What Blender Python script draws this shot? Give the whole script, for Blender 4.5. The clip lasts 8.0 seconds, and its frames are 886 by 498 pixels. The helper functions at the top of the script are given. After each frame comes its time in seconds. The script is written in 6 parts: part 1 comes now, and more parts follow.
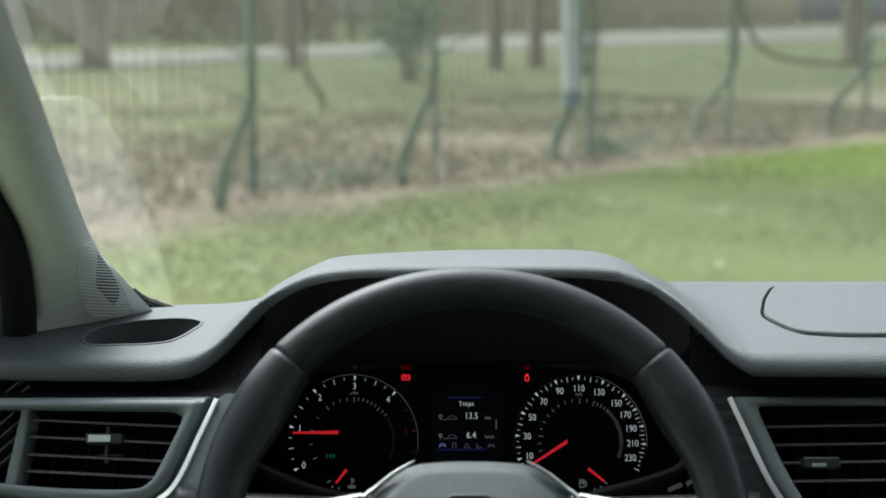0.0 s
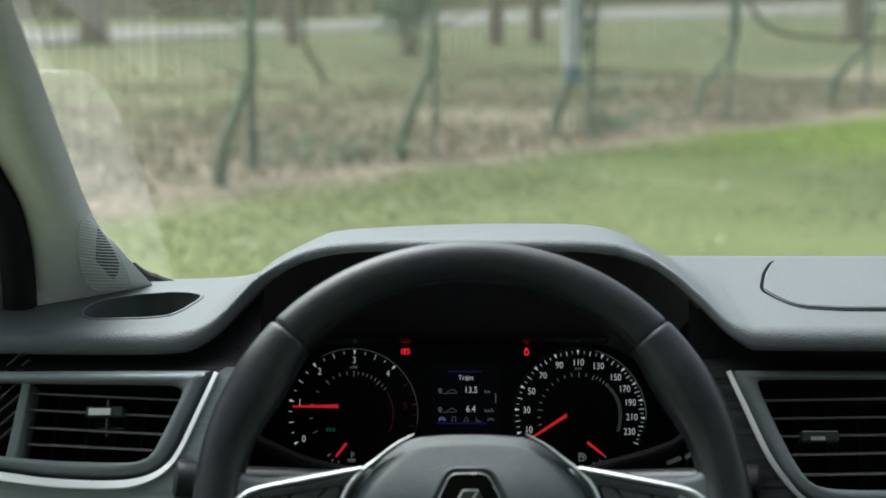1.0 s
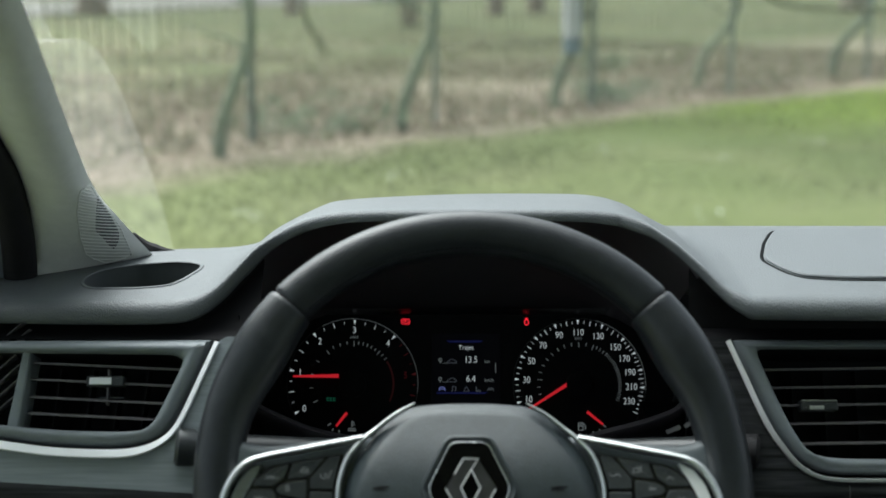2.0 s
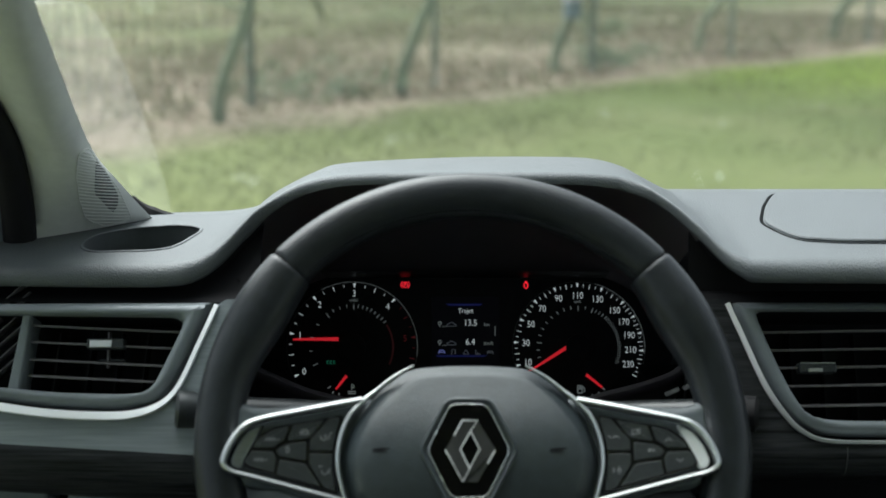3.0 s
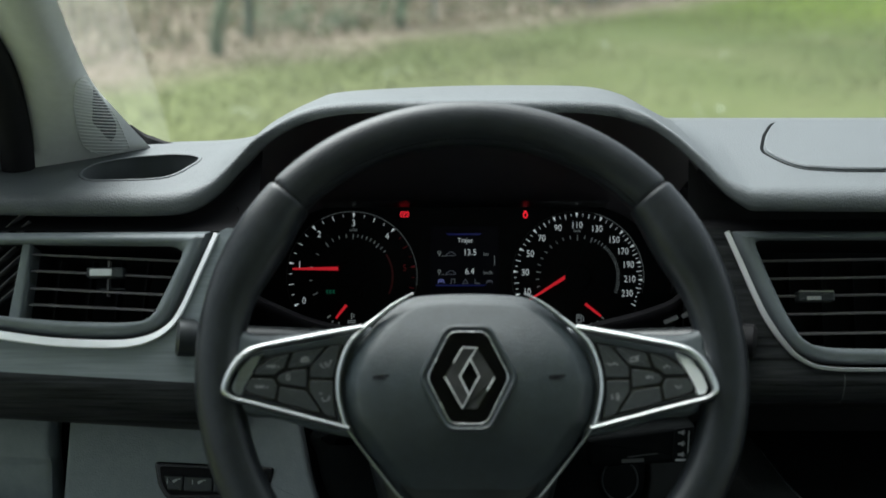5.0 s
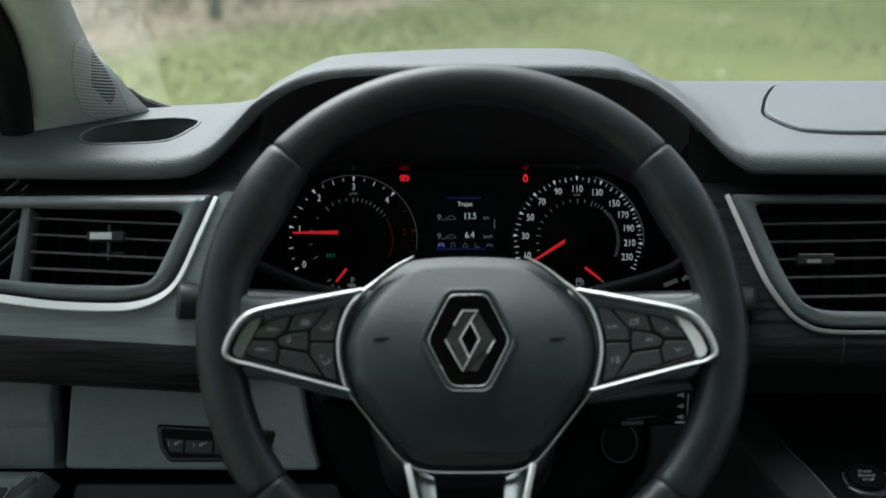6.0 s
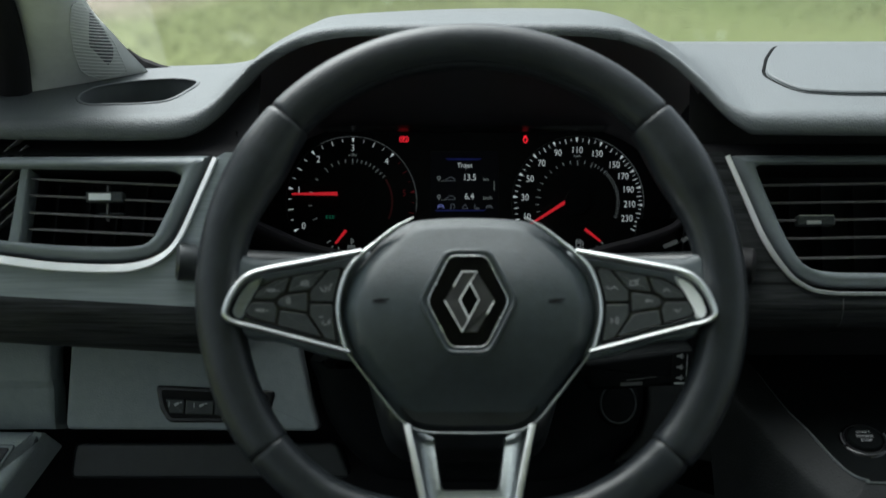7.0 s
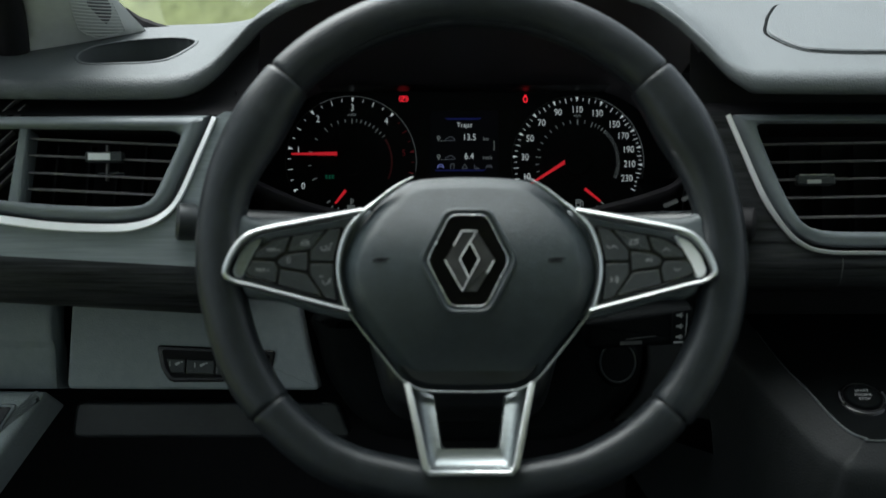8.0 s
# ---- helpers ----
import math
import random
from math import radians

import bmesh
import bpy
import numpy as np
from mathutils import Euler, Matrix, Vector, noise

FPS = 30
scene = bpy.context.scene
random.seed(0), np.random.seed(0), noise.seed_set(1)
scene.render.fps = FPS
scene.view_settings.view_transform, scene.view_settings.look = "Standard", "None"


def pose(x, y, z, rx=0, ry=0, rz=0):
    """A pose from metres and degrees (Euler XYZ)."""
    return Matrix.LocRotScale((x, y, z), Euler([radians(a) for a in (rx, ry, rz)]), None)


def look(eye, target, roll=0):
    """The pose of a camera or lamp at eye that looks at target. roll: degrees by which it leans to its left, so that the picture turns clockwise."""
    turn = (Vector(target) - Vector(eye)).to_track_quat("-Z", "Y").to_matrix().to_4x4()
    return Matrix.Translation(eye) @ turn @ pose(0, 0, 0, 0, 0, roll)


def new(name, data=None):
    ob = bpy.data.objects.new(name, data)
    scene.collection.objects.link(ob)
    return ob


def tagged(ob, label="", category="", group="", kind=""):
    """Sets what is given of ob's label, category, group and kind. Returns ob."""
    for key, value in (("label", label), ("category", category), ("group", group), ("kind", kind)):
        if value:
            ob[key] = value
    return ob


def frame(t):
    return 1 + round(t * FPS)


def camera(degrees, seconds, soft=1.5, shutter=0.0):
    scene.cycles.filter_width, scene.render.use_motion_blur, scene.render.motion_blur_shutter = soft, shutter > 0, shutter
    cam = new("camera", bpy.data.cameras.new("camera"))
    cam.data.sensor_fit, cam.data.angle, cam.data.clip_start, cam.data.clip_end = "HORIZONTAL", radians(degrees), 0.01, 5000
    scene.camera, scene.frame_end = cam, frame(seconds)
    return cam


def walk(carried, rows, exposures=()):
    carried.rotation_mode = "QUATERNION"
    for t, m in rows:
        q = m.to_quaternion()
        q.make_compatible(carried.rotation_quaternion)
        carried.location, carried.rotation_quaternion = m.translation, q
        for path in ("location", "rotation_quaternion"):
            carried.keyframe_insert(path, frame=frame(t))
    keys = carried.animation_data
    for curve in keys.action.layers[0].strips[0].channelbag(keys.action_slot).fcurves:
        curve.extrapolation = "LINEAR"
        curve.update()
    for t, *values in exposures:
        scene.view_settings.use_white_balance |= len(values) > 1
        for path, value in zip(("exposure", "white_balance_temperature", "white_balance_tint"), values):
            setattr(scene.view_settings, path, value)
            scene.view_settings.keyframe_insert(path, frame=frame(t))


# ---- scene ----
# ---- camera ----
cam = camera(38.0, 8.0, soft=1.5, shutter=0.5)
cam.data.dof.use_dof = True
cam.data.dof.focus_distance = 1.04
cam.data.dof.aperture_fstop = 5.0
PATH = [
    (0.0, 0.0000, 0.0000, 1.4000, 0.000, -10.000, -0.000),
    (0.5, 0.0000, 0.0001, 1.3992, -0.000, -10.495, -0.008),
    (1.0, 0.0002, -0.0000, 1.3986, 0.002, -11.079, -0.024),
    (1.5, 0.0001, 0.0000, 1.3979, 0.002, -11.673, -0.022),
    (3.0, 0.0003, -0.0003, 1.3950, -0.013, -13.866, -0.019),
    (3.5, 0.0001, -0.0000, 1.3939, -0.030, -14.679, -0.015),
    (4.0, 0.0002, -0.0004, 1.3926, -0.028, -15.413, -0.002),
    (4.5, 0.0002, -0.0003, 1.3921, -0.036, -16.104, -0.003),
    (6.0, -0.0004, -0.0011, 1.3896, -0.089, -18.347, 0.027),
    (6.5, -0.0007, -0.0004, 1.3890, -0.090, -19.133, 0.004),
    (7.0, -0.0005, -0.0004, 1.3882, -0.104, -20.009, 0.002),
    (7.5, -0.0008, -0.0008, 1.3877, -0.129, -20.859, 0.012),
    (8.0, -0.0011, -0.0010, 1.3868, -0.158, -21.716, 0.037),
]
walk(cam, [(t, pose(x, y, z, 90 + pitch, roll, yaw)) for t, x, y, z, yaw, pitch, roll in PATH],
     exposures=[(0.0, 1.25, 6060, 6), (8.0, 1.25, 6060, 6)])

# ---- world and light: overcast day ----
world = bpy.data.worlds.new("overcast_sky")
scene.world = world
world.use_nodes = True
wn = world.node_tree
wn.nodes.clear()
sky = wn.nodes.new("ShaderNodeTexSky")
sky.sky_type = "NISHITA"
sky.sun_disc = False
sky.sun_elevation = radians(60)
sky.sun_rotation = radians(326)
sky.dust_density = 6.0
sky.air_density = 0.8
hsv = wn.nodes.new("ShaderNodeHueSaturation")
hsv.inputs["Saturation"].default_value = 0.25
bg = wn.nodes.new("ShaderNodeBackground")
bg.inputs["Strength"].default_value = 0.15
wo = wn.nodes.new("ShaderNodeOutputWorld")
wn.links.new(sky.outputs[0], hsv.inputs["Color"])
wn.links.new(hsv.outputs[0], bg.inputs["Color"])
wn.links.new(bg.outputs[0], wo.inputs["Surface"])
sun_data = bpy.data.lights.new("sun", "SUN")
sun_data.energy = 1.5
sun_data.angle = radians(70)
sun_data.color = (1.0, 0.97, 0.92)
sun = new("sun", sun_data)
sun.matrix_world = look((-2.80, 4.15, 8.66), (0, 0, 0))

# ---- materials ----
def mat(name, color, rough=0.5, metal=0.0, vary=0.0, vscale=20.0, bump=0.0, bscale=900.0, stretch=(1, 1, 1), bkind="noise",
        spec=0.5, glow=0.0, color2=None, coarse=0.0):
    m = bpy.data.materials.new(name)
    m.use_nodes = True
    nt = m.node_tree
    b = nt.nodes["Principled BSDF"]
    b.inputs["Base Color"].default_value = (*color, 1)
    b.inputs["Roughness"].default_value = rough
    b.inputs["Metallic"].default_value = metal
    b.inputs["Specular IOR Level"].default_value = spec
    if glow:
        b.inputs["Emission Color"].default_value = (*color, 1)
        b.inputs["Emission Strength"].default_value = glow
    tc = nt.nodes.new("ShaderNodeTexCoord")
    mp = nt.nodes.new("ShaderNodeMapping")
    mp.inputs["Scale"].default_value = stretch
    nt.links.new(tc.outputs["Object"], mp.inputs["Vector"])
    if vary or color2:
        n = nt.nodes.new("ShaderNodeTexNoise")
        n.inputs["Scale"].default_value = vscale
        n.inputs["Detail"].default_value = 6
        n.inputs["Roughness"].default_value = 0.65
        nt.links.new(mp.outputs[0], n.inputs["Vector"])
        cr = nt.nodes.new("ShaderNodeValToRGB")
        c2 = color2 or tuple(min(1, v * (1 + vary)) for v in color)
        c1 = color if color2 else tuple(v * (1 - vary) for v in color)
        cr.color_ramp.elements[0].position, cr.color_ramp.elements[1].position = 0.35, 0.65
        cr.color_ramp.elements[0].color = (*c1, 1)
        cr.color_ramp.elements[1].color = (*c2, 1)
        nt.links.new(n.outputs["Fac"], cr.inputs["Fac"])
        last = cr.outputs["Color"]
        if coarse:
            n2 = nt.nodes.new("ShaderNodeTexNoise")
            n2.inputs["Scale"].default_value = coarse
            n2.inputs["Detail"].default_value = 4
            nt.links.new(tc.outputs["Object"], n2.inputs["Vector"])
            mr = nt.nodes.new("ShaderNodeMapRange")
            mr.inputs["From Min"].default_value, mr.inputs["From Max"].default_value = 0.3, 0.7
            mr.inputs["To Min"].default_value, mr.inputs["To Max"].default_value = 0.87, 1.13
            nt.links.new(n2.outputs["Fac"], mr.inputs["Value"])
            mx = nt.nodes.new("ShaderNodeVectorMath")
            mx.operation = "SCALE"
            nt.links.new(last, mx.inputs[0])
            nt.links.new(mr.outputs[0], mx.inputs["Scale"])
            last = mx.outputs[0]
        nt.links.new(last, b.inputs["Base Color"])
        rr = nt.nodes.new("ShaderNodeMapRange")
        rr.inputs["To Min"].default_value, rr.inputs["To Max"].default_value = max(0.02, rough - 0.06), min(1, rough + 0.08)
        nt.links.new(n.outputs["Fac"], rr.inputs["Value"])
        nt.links.new(rr.outputs[0], b.inputs["Roughness"])
    if bump:
        if bkind == "noise":
            t = nt.nodes.new("ShaderNodeTexNoise")
            t.inputs["Detail"].default_value = 3
            out = t.outputs["Fac"]
        else:
            t = nt.nodes.new("ShaderNodeTexVoronoi")
            t.feature = "SMOOTH_F1"
            out = t.outputs["Distance"]
        t.inputs["Scale"].default_value = bscale
        nt.links.new(mp.outputs[0], t.inputs["Vector"])
        bp = nt.nodes.new("ShaderNodeBump")
        bp.inputs["Strength"].default_value = bump
        bp.inputs["Distance"].default_value = 0.001
        nt.links.new(out, bp.inputs["Height"])
        nt.links.new(bp.outputs[0], b.inputs["Normal"])
    return m


M_PAD = mat("soft_touch_dash_plastic", (0.084, 0.095, 0.099), 0.52, spec=0.52, vary=0.06, vscale=60, bump=0.5, bscale=950, bkind="voronoi", coarse=5)
M_TRIM = mat("hard_grey_plastic", (0.190, 0.216, 0.228), 0.42, vary=0.05, vscale=90, bump=0.2, bscale=1200)
M_LOWER = mat("grained_lower_plastic", (0.222, 0.252, 0.265), 0.5, vary=0.06, vscale=120, bump=0.25, bscale=900, bkind="voronoi")
# One trim in two tones, shade put into the first, light into the second.
M_WOOD = mat("wood_grain_trim_shaded", (0.004, 0.0044, 0.0048), 0.55, spec=0.18, color2=(0.036, 0.0385, 0.041), vscale=14, stretch=(1, 14, 24), bump=0.6, bscale=16, coarse=9)
M_WOOD_LIT = mat("wood_grain_trim_lit", (0.180, 0.204, 0.214), 0.5, color2=(0.245, 0.278, 0.292), vscale=14, stretch=(1, 14, 24), bump=0.3, bscale=16, coarse=9)
M_LEATHER = mat("black_wheel_leather", (0.012, 0.0150, 0.0172), 0.34, spec=0.42, vary=0.2, vscale=120, bump=0.18, bscale=1100, bkind="voronoi", coarse=20)
M_HUB = mat("grained_airbag_cover", (0.025, 0.0345, 0.038), 0.36, spec=0.75, vary=0.14, vscale=140, bump=0.3, bscale=1500, bkind="voronoi", coarse=15)
M_SPOKE = mat("satin_spoke_plastic", (0.085, 0.101, 0.107), 0.42, vary=0.1, vscale=120, bump=0.15, bscale=1400)
M_SMOOTH = mat("smooth_black_plastic", (0.014, 0.0165, 0.0175), 0.36, vary=0.2, vscale=100)
M_GLOSS = mat("gloss_black_plastic", (0.008, 0.008, 0.009), 0.18, vary=0.2, vscale=60)
# Near-black, so that hollows and gaps look unlit by colour alone.
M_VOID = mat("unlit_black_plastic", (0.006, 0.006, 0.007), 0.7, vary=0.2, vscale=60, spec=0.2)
M_SLAT = mat("vent_slat_plastic", (0.15, 0.142, 0.146), 0.36, vary=0.2, vscale=200)
M_BUTTON = mat("satin_button_plastic", (0.028, 0.033, 0.034), 0.4, vary=0.15, vscale=200)
M_CHROME = mat("satin_chrome", (0.62, 0.64, 0.64), 0.34, 1.0, vary=0.06, vscale=150)
M_SILVER = mat("brushed_silver", (0.30, 0.325, 0.33), 0.36, 1.0, vary=0.08, vscale=60, stretch=(1, 1, 12))
M_DARKCHROME = mat("dark_chrome", (0.11, 0.11, 0.11), 0.3, 1.0, vary=0.1, vscale=150)
M_SATIN = mat("satin_emblem_metal", (0.62, 0.63, 0.63), 0.25, 1.0, vary=0.08, vscale=150)
M_KNEE = mat("dark_side_moulding_plastic", (0.011, 0.0130, 0.0136), 0.55, spec=0.16, vary=0.15, vscale=80, bump=0.25, bscale=900, bkind="voronoi")
M_CONSOLE = mat("matt_console_plastic", (0.005, 0.006, 0.0063), 0.78, spec=0.05, vary=0.2, vscale=80, bump=0.3, bscale=900, coarse=8)
M_PILLAR = mat("pale_grey_pillar_trim", (0.70, 0.72, 0.695), 0.55, vary=0.04, vscale=80, bump=0.3, bscale=1400)
M_EMBLEM = mat("polished_black_plate", (0.002, 0.002, 0.0022), 0.12, vary=0.2, vscale=60, spec=0.16)
M_KEYMARK = mat("dim_key_print", (0.25, 0.26, 0.265), 0.6, vary=0.1, vscale=300)
M_PLATE = mat("bright_satin_plating", (0.84, 0.86, 0.865), 0.3, 0.2)
M_GREYMETAL = mat("grey_emblem_metal", (0.055, 0.056, 0.056), 0.35, 0.4, vary=0.1, vscale=150)
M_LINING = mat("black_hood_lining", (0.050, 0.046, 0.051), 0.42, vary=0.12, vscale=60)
M_BEZEL = mat("faint_dial_ring", (0.32, 0.335, 0.34), 0.6, glow=0.06)
M_WELL = mat("recess_plastic", (0.045, 0.054, 0.056), 0.5, vary=0.1, vscale=80)
M_DISPLAY = mat("dim_display_backlight", (0.0050, 0.0048, 0.0085), 0.55, spec=0.15, glow=0.02)
M_BLUEPRINT = mat("blue_lit_print", (0.22, 0.24, 0.62), 0.5, glow=0.12)
M_RUBBER = mat("black_rubber_seal", (0.012, 0.012, 0.013), 0.7, spec=0.22, vary=0.2, vscale=90)
M_MARK = mat("pale_icon_print", (0.42, 0.44, 0.44), 0.6, vary=0.1, vscale=300)
M_DIMMARK = mat("faint_icon_print", (0.07, 0.073, 0.073), 0.6, vary=0.1, vscale=300)
M_FACE = mat("dial_black", (0.004, 0.004, 0.005), 0.55, vary=0.3, vscale=90, spec=0.15)
M_WHITE = mat("lit_white_print", (0.8, 0.84, 0.84), 0.6, glow=0.18)
M_DIM = mat("dim_white_print", (0.42, 0.45, 0.45), 0.6, glow=0.08)
M_REDDIM = mat("dim_red_print", (0.22, 0.012, 0.02), 0.6, glow=0.06)
M_ICON = mat("pale_blue_icon_print", (0.20, 0.21, 0.25), 0.6, glow=0.06)
M_REDFAINT = mat("faint_red_print", (0.10, 0.008, 0.012), 0.6, glow=0.03)
M_RED = mat("lit_red_needle", (0.72, 0.018, 0.03), 0.5, glow=0.22)
M_LAMP = mat("lit_red_lamp", (0.75, 0.016, 0.03), 0.5, glow=0.5)
M_BLUE = mat("blue_backlight", (0.01, 0.015, 0.20), 0.5, glow=0.05)
M_GREEN = mat("green_indicator", (0.012, 0.13, 0.07), 0.5, glow=0.2)
M_CABIN = mat("grey_cabin_lining", (0.34, 0.35, 0.35), 0.85, vary=0.15, vscale=30, bump=0.3, bscale=500)


def glass_material(haze_share):
    m = bpy.data.materials.new("windscreen_glass")
    m.use_nodes = True
    nt = m.node_tree
    nt.nodes.clear()
    out = nt.nodes.new("ShaderNodeOutputMaterial")
    mix = nt.nodes.new("ShaderNodeMixShader")
    tr = nt.nodes.new("ShaderNodeBsdfTransparent")
    tr.inputs["Color"].default_value = (0.82, 0.85, 0.83, 1)
    gl = nt.nodes.new("ShaderNodeBsdfGlossy")
    gl.inputs["Roughness"].default_value = 0.02
    lw = nt.nodes.new("ShaderNodeLayerWeight")
    lw.inputs["Blend"].default_value = 0.5
    p = nt.nodes.new("ShaderNodeMath")
    p.operation = "POWER"
    p.inputs[1].default_value = 5.0
    ma = nt.nodes.new("ShaderNodeMath")
    ma.operation = "MULTIPLY_ADD"
    ma.inputs[1].default_value = 0.9
    ma.inputs[2].default_value = 0.04
    nt.links.new(lw.outputs["Facing"], p.inputs[0])
    nt.links.new(p.outputs[0], ma.inputs[0])
    nt.links.new(ma.outputs[0], mix.inputs["Fac"])
    nt.links.new(tr.outputs[0], mix.inputs[1])
    nt.links.new(gl.outputs[0], mix.inputs[2])
    # a little translucent haze is added over the whole pane to pale the view
    haze = nt.nodes.new("ShaderNodeBsdfTranslucent")
    haze.inputs["Color"].default_value = (0.7, 0.72, 0.70, 1)
    mix2 = nt.nodes.new("ShaderNodeMixShader")
    mix2.inputs["Fac"].default_value = haze_share
    nt.links.new(mix.outputs[0], mix2.inputs[1])
    nt.links.new(haze.outputs[0], mix2.inputs[2])
    nt.links.new(mix2.outputs[0], out.inputs["Surface"])
    return m


def film_material():
    """Road dust that the wiper does not reach: mostly clear, part scattering."""
    m = bpy.data.materials.new("dust_film")
    m.use_nodes = True
    nt = m.node_tree
    nt.nodes.clear()
    out = nt.nodes.new("ShaderNodeOutputMaterial")
    mix = nt.nodes.new("ShaderNodeMixShader")
    tr = nt.nodes.new("ShaderNodeBsdfTransparent")
    tl = nt.nodes.new("ShaderNodeBsdfTranslucent")
    tl.inputs["Color"].default_value = (0.75, 0.76, 0.72, 1)
    n = nt.nodes.new("ShaderNodeTexNoise")
    n.inputs["Scale"].default_value = 14
    n.inputs["Detail"].default_value = 5
    tc = nt.nodes.new("ShaderNodeTexCoord")
    nt.links.new(tc.outputs["Object"], n.inputs["Vector"])
    mr = nt.nodes.new("ShaderNodeMapRange")
    mr.inputs["To Min"].default_value, mr.inputs["To Max"].default_value = 0.032, 0.052
    nt.links.new(n.outputs["Fac"], mr.inputs["Value"])
    nt.links.new(mr.outputs[0], mix.inputs["Fac"])
    nt.links.new(tr.outputs[0], mix.inputs[1])
    nt.links.new(tl.outputs[0], mix.inputs[2])
    nt.links.new(mix.outputs[0], out.inputs["Surface"])
    return m


M_GLASS = glass_material(0.010)
M_FILM = film_material()


# ---- building helpers ----
def part(name, bm, material, parent=None, label="", smooth=True, angle=38, kind=""):
    """Links a bmesh, in world metres, as one mesh object under a thing or a part."""
    bmesh.ops.recalc_face_normals(bm, faces=bm.faces)
    me = bpy.data.meshes.new(name)
    bm.to_mesh(me)
    bm.free()
    if smooth:
        me.polygons.foreach_set("use_smooth", [True] * len(me.polygons))
        me.set_sharp_from_angle(angle=radians(angle))
    me.materials.append(material)
    ob = new(name, me)
    if parent is not None:
        ob.parent = parent
        ob.matrix_parent_inverse = world_of(parent).inverted()
    if label:
        ob["label"] = label
    if kind:
        ob["kind"] = kind
    return ob


def world_of(ob):
    m = ob.matrix_basis.copy()
    while ob.parent is not None:
        m = ob.parent.matrix_basis @ ob.matrix_parent_inverse @ m
        ob = ob.parent
    return m


def thing(name, at, label, category, group="", kind=""):
    e = new(name)
    e.empty_display_size = 0.05
    e.location = at
    e.matrix_basis = Matrix.Translation(at)
    return tagged(e, label, category, group, kind)


def spline(pts, n=8, closed=False):
    """Catmull-Rom through the points (any dimension), n steps a span."""
    p = np.array(pts, float)
    if closed:
        q = np.vstack([p[-1], p, p[:2]])
        spans = len(p)
    else:
        q = np.vstack([2 * p[0] - p[1], p, 2 * p[-1] - p[-2]])
        spans = len(p) - 1
    out = []
    for i in range(spans):
        a, b, c, d = q[i:i + 4]
        for s in np.arange(n) / n:
            out.append(0.5 * (2 * b + (c - a) * s + (2 * a - 5 * b + 4 * c - d) * s * s + (3 * b - a - 3 * c + d) * s ** 3))
    if not closed:
        out.append(p[-1])
    return np.array(out)


def circle(r, n=12, squash=1.0):
    return [(r * math.cos(2 * math.pi * k / n), squash * r * math.sin(2 * math.pi * k / n)) for k in range(n)]


def skin(bm, rings, closed_ring=True, closed_path=False, caps=True):
    """Faces between rings of points."""
    vs = [[bm.verts.new(p) for p in r] for r in rings]
    m = len(vs[0])
    cols = m if closed_ring else m - 1
    for i in range(len(vs) if closed_path else len(vs) - 1):
        a, b = vs[i], vs[(i + 1) % len(vs)]
        for j in range(cols):
            k = (j + 1) % m
            bm.faces.new((a[j], a[k], b[k], b[j]))
    if caps and closed_ring and not closed_path:
        bm.faces.new(list(reversed(vs[0])))
        bm.faces.new(vs[-1])
    return bm


def sweep(path, prof, up, closed=False, scales=None, bm=None):
    """A profile (side, up) led along a path of 3D points."""
    bm = bm or bmesh.new()
    p = np.array(path, float)
    up = np.array(up, float)
    rings = []
    for i in range(len(p)):
        a = p[(i - 1) % len(p)] if closed or i else p[0]
        b = p[(i + 1) % len(p)] if closed or i < len(p) - 1 else p[-1]
        t = (b - a) / (np.linalg.norm(b - a) + 1e-12)
        s = np.cross(t, up)
        s /= np.linalg.norm(s) + 1e-12
        u = np.cross(s, t)
        k = 1.0 if scales is None else scales[i]
        rings.append([tuple(p[i] + k * (x * s + y * u)) for x, y in prof])
    return skin(bm, rings, True, closed)


def inset(outline, d):
    """A closed outline moved inwards by d."""
    p = np.array(outline, float)
    area = 0.5 * np.sum(p[:, 0] * np.roll(p[:, 1], -1) - np.roll(p[:, 0], -1) * p[:, 1])
    sg = 1 if area > 0 else -1
    e = np.roll(p, -1, 0) - p
    e /= np.linalg.norm(e, axis=1, keepdims=True) + 1e-12
    nrm = np.stack([-e[:, 1], e[:, 0]], 1) * sg
    prev = np.roll(nrm, 1, 0)
    m = nrm + prev
    l2 = np.maximum((m * m).sum(1, keepdims=True), 0.6)
    return p + d * 2 * m / l2


def plate(outline, fr, c0, c1, bev=0.0006, bm=None):
    """An outline in a plane's own metres, from depth c0 to c1, with a bevelled front edge. fr(a, b, c) gives the place."""
    bm = bm or bmesh.new()
    o = np.array(outline, float)
    i1, i2, i3 = inset(o, 0.35 * bev), inset(o, bev), inset(o, 1.5 * bev)
    rings = [[fr(a, b, c0) for a, b in o], [fr(a, b, c1 - bev) for a, b in o],
             [fr(a, b, c1 - 0.35 * bev) for a, b in i1], [fr(a, b, c1) for a, b in i2], [fr(a, b, c1) for a, b in i3]]
    return skin(bm, rings)


def rounded(outline, r=0.003, n=4):
    """Round the corners of a polygon."""
    p = [np.array(q, float) for q in outline]
    out = []
    for i in range(len(p)):
        a, b, c = p[i - 1], p[i], p[(i + 1) % len(p)]
        da, dc = np.linalg.norm(a - b), np.linalg.norm(c - b)
        k = min(r, 0.45 * da, 0.45 * dc)
        s, e = b + (a - b) / da * k, b + (c - b) / dc * k
        for q in range(n + 1):
            t = q / n
            out.append((1 - t) ** 2 * s + 2 * t * (1 - t) * b + t * t * e)
    return np.array(out)


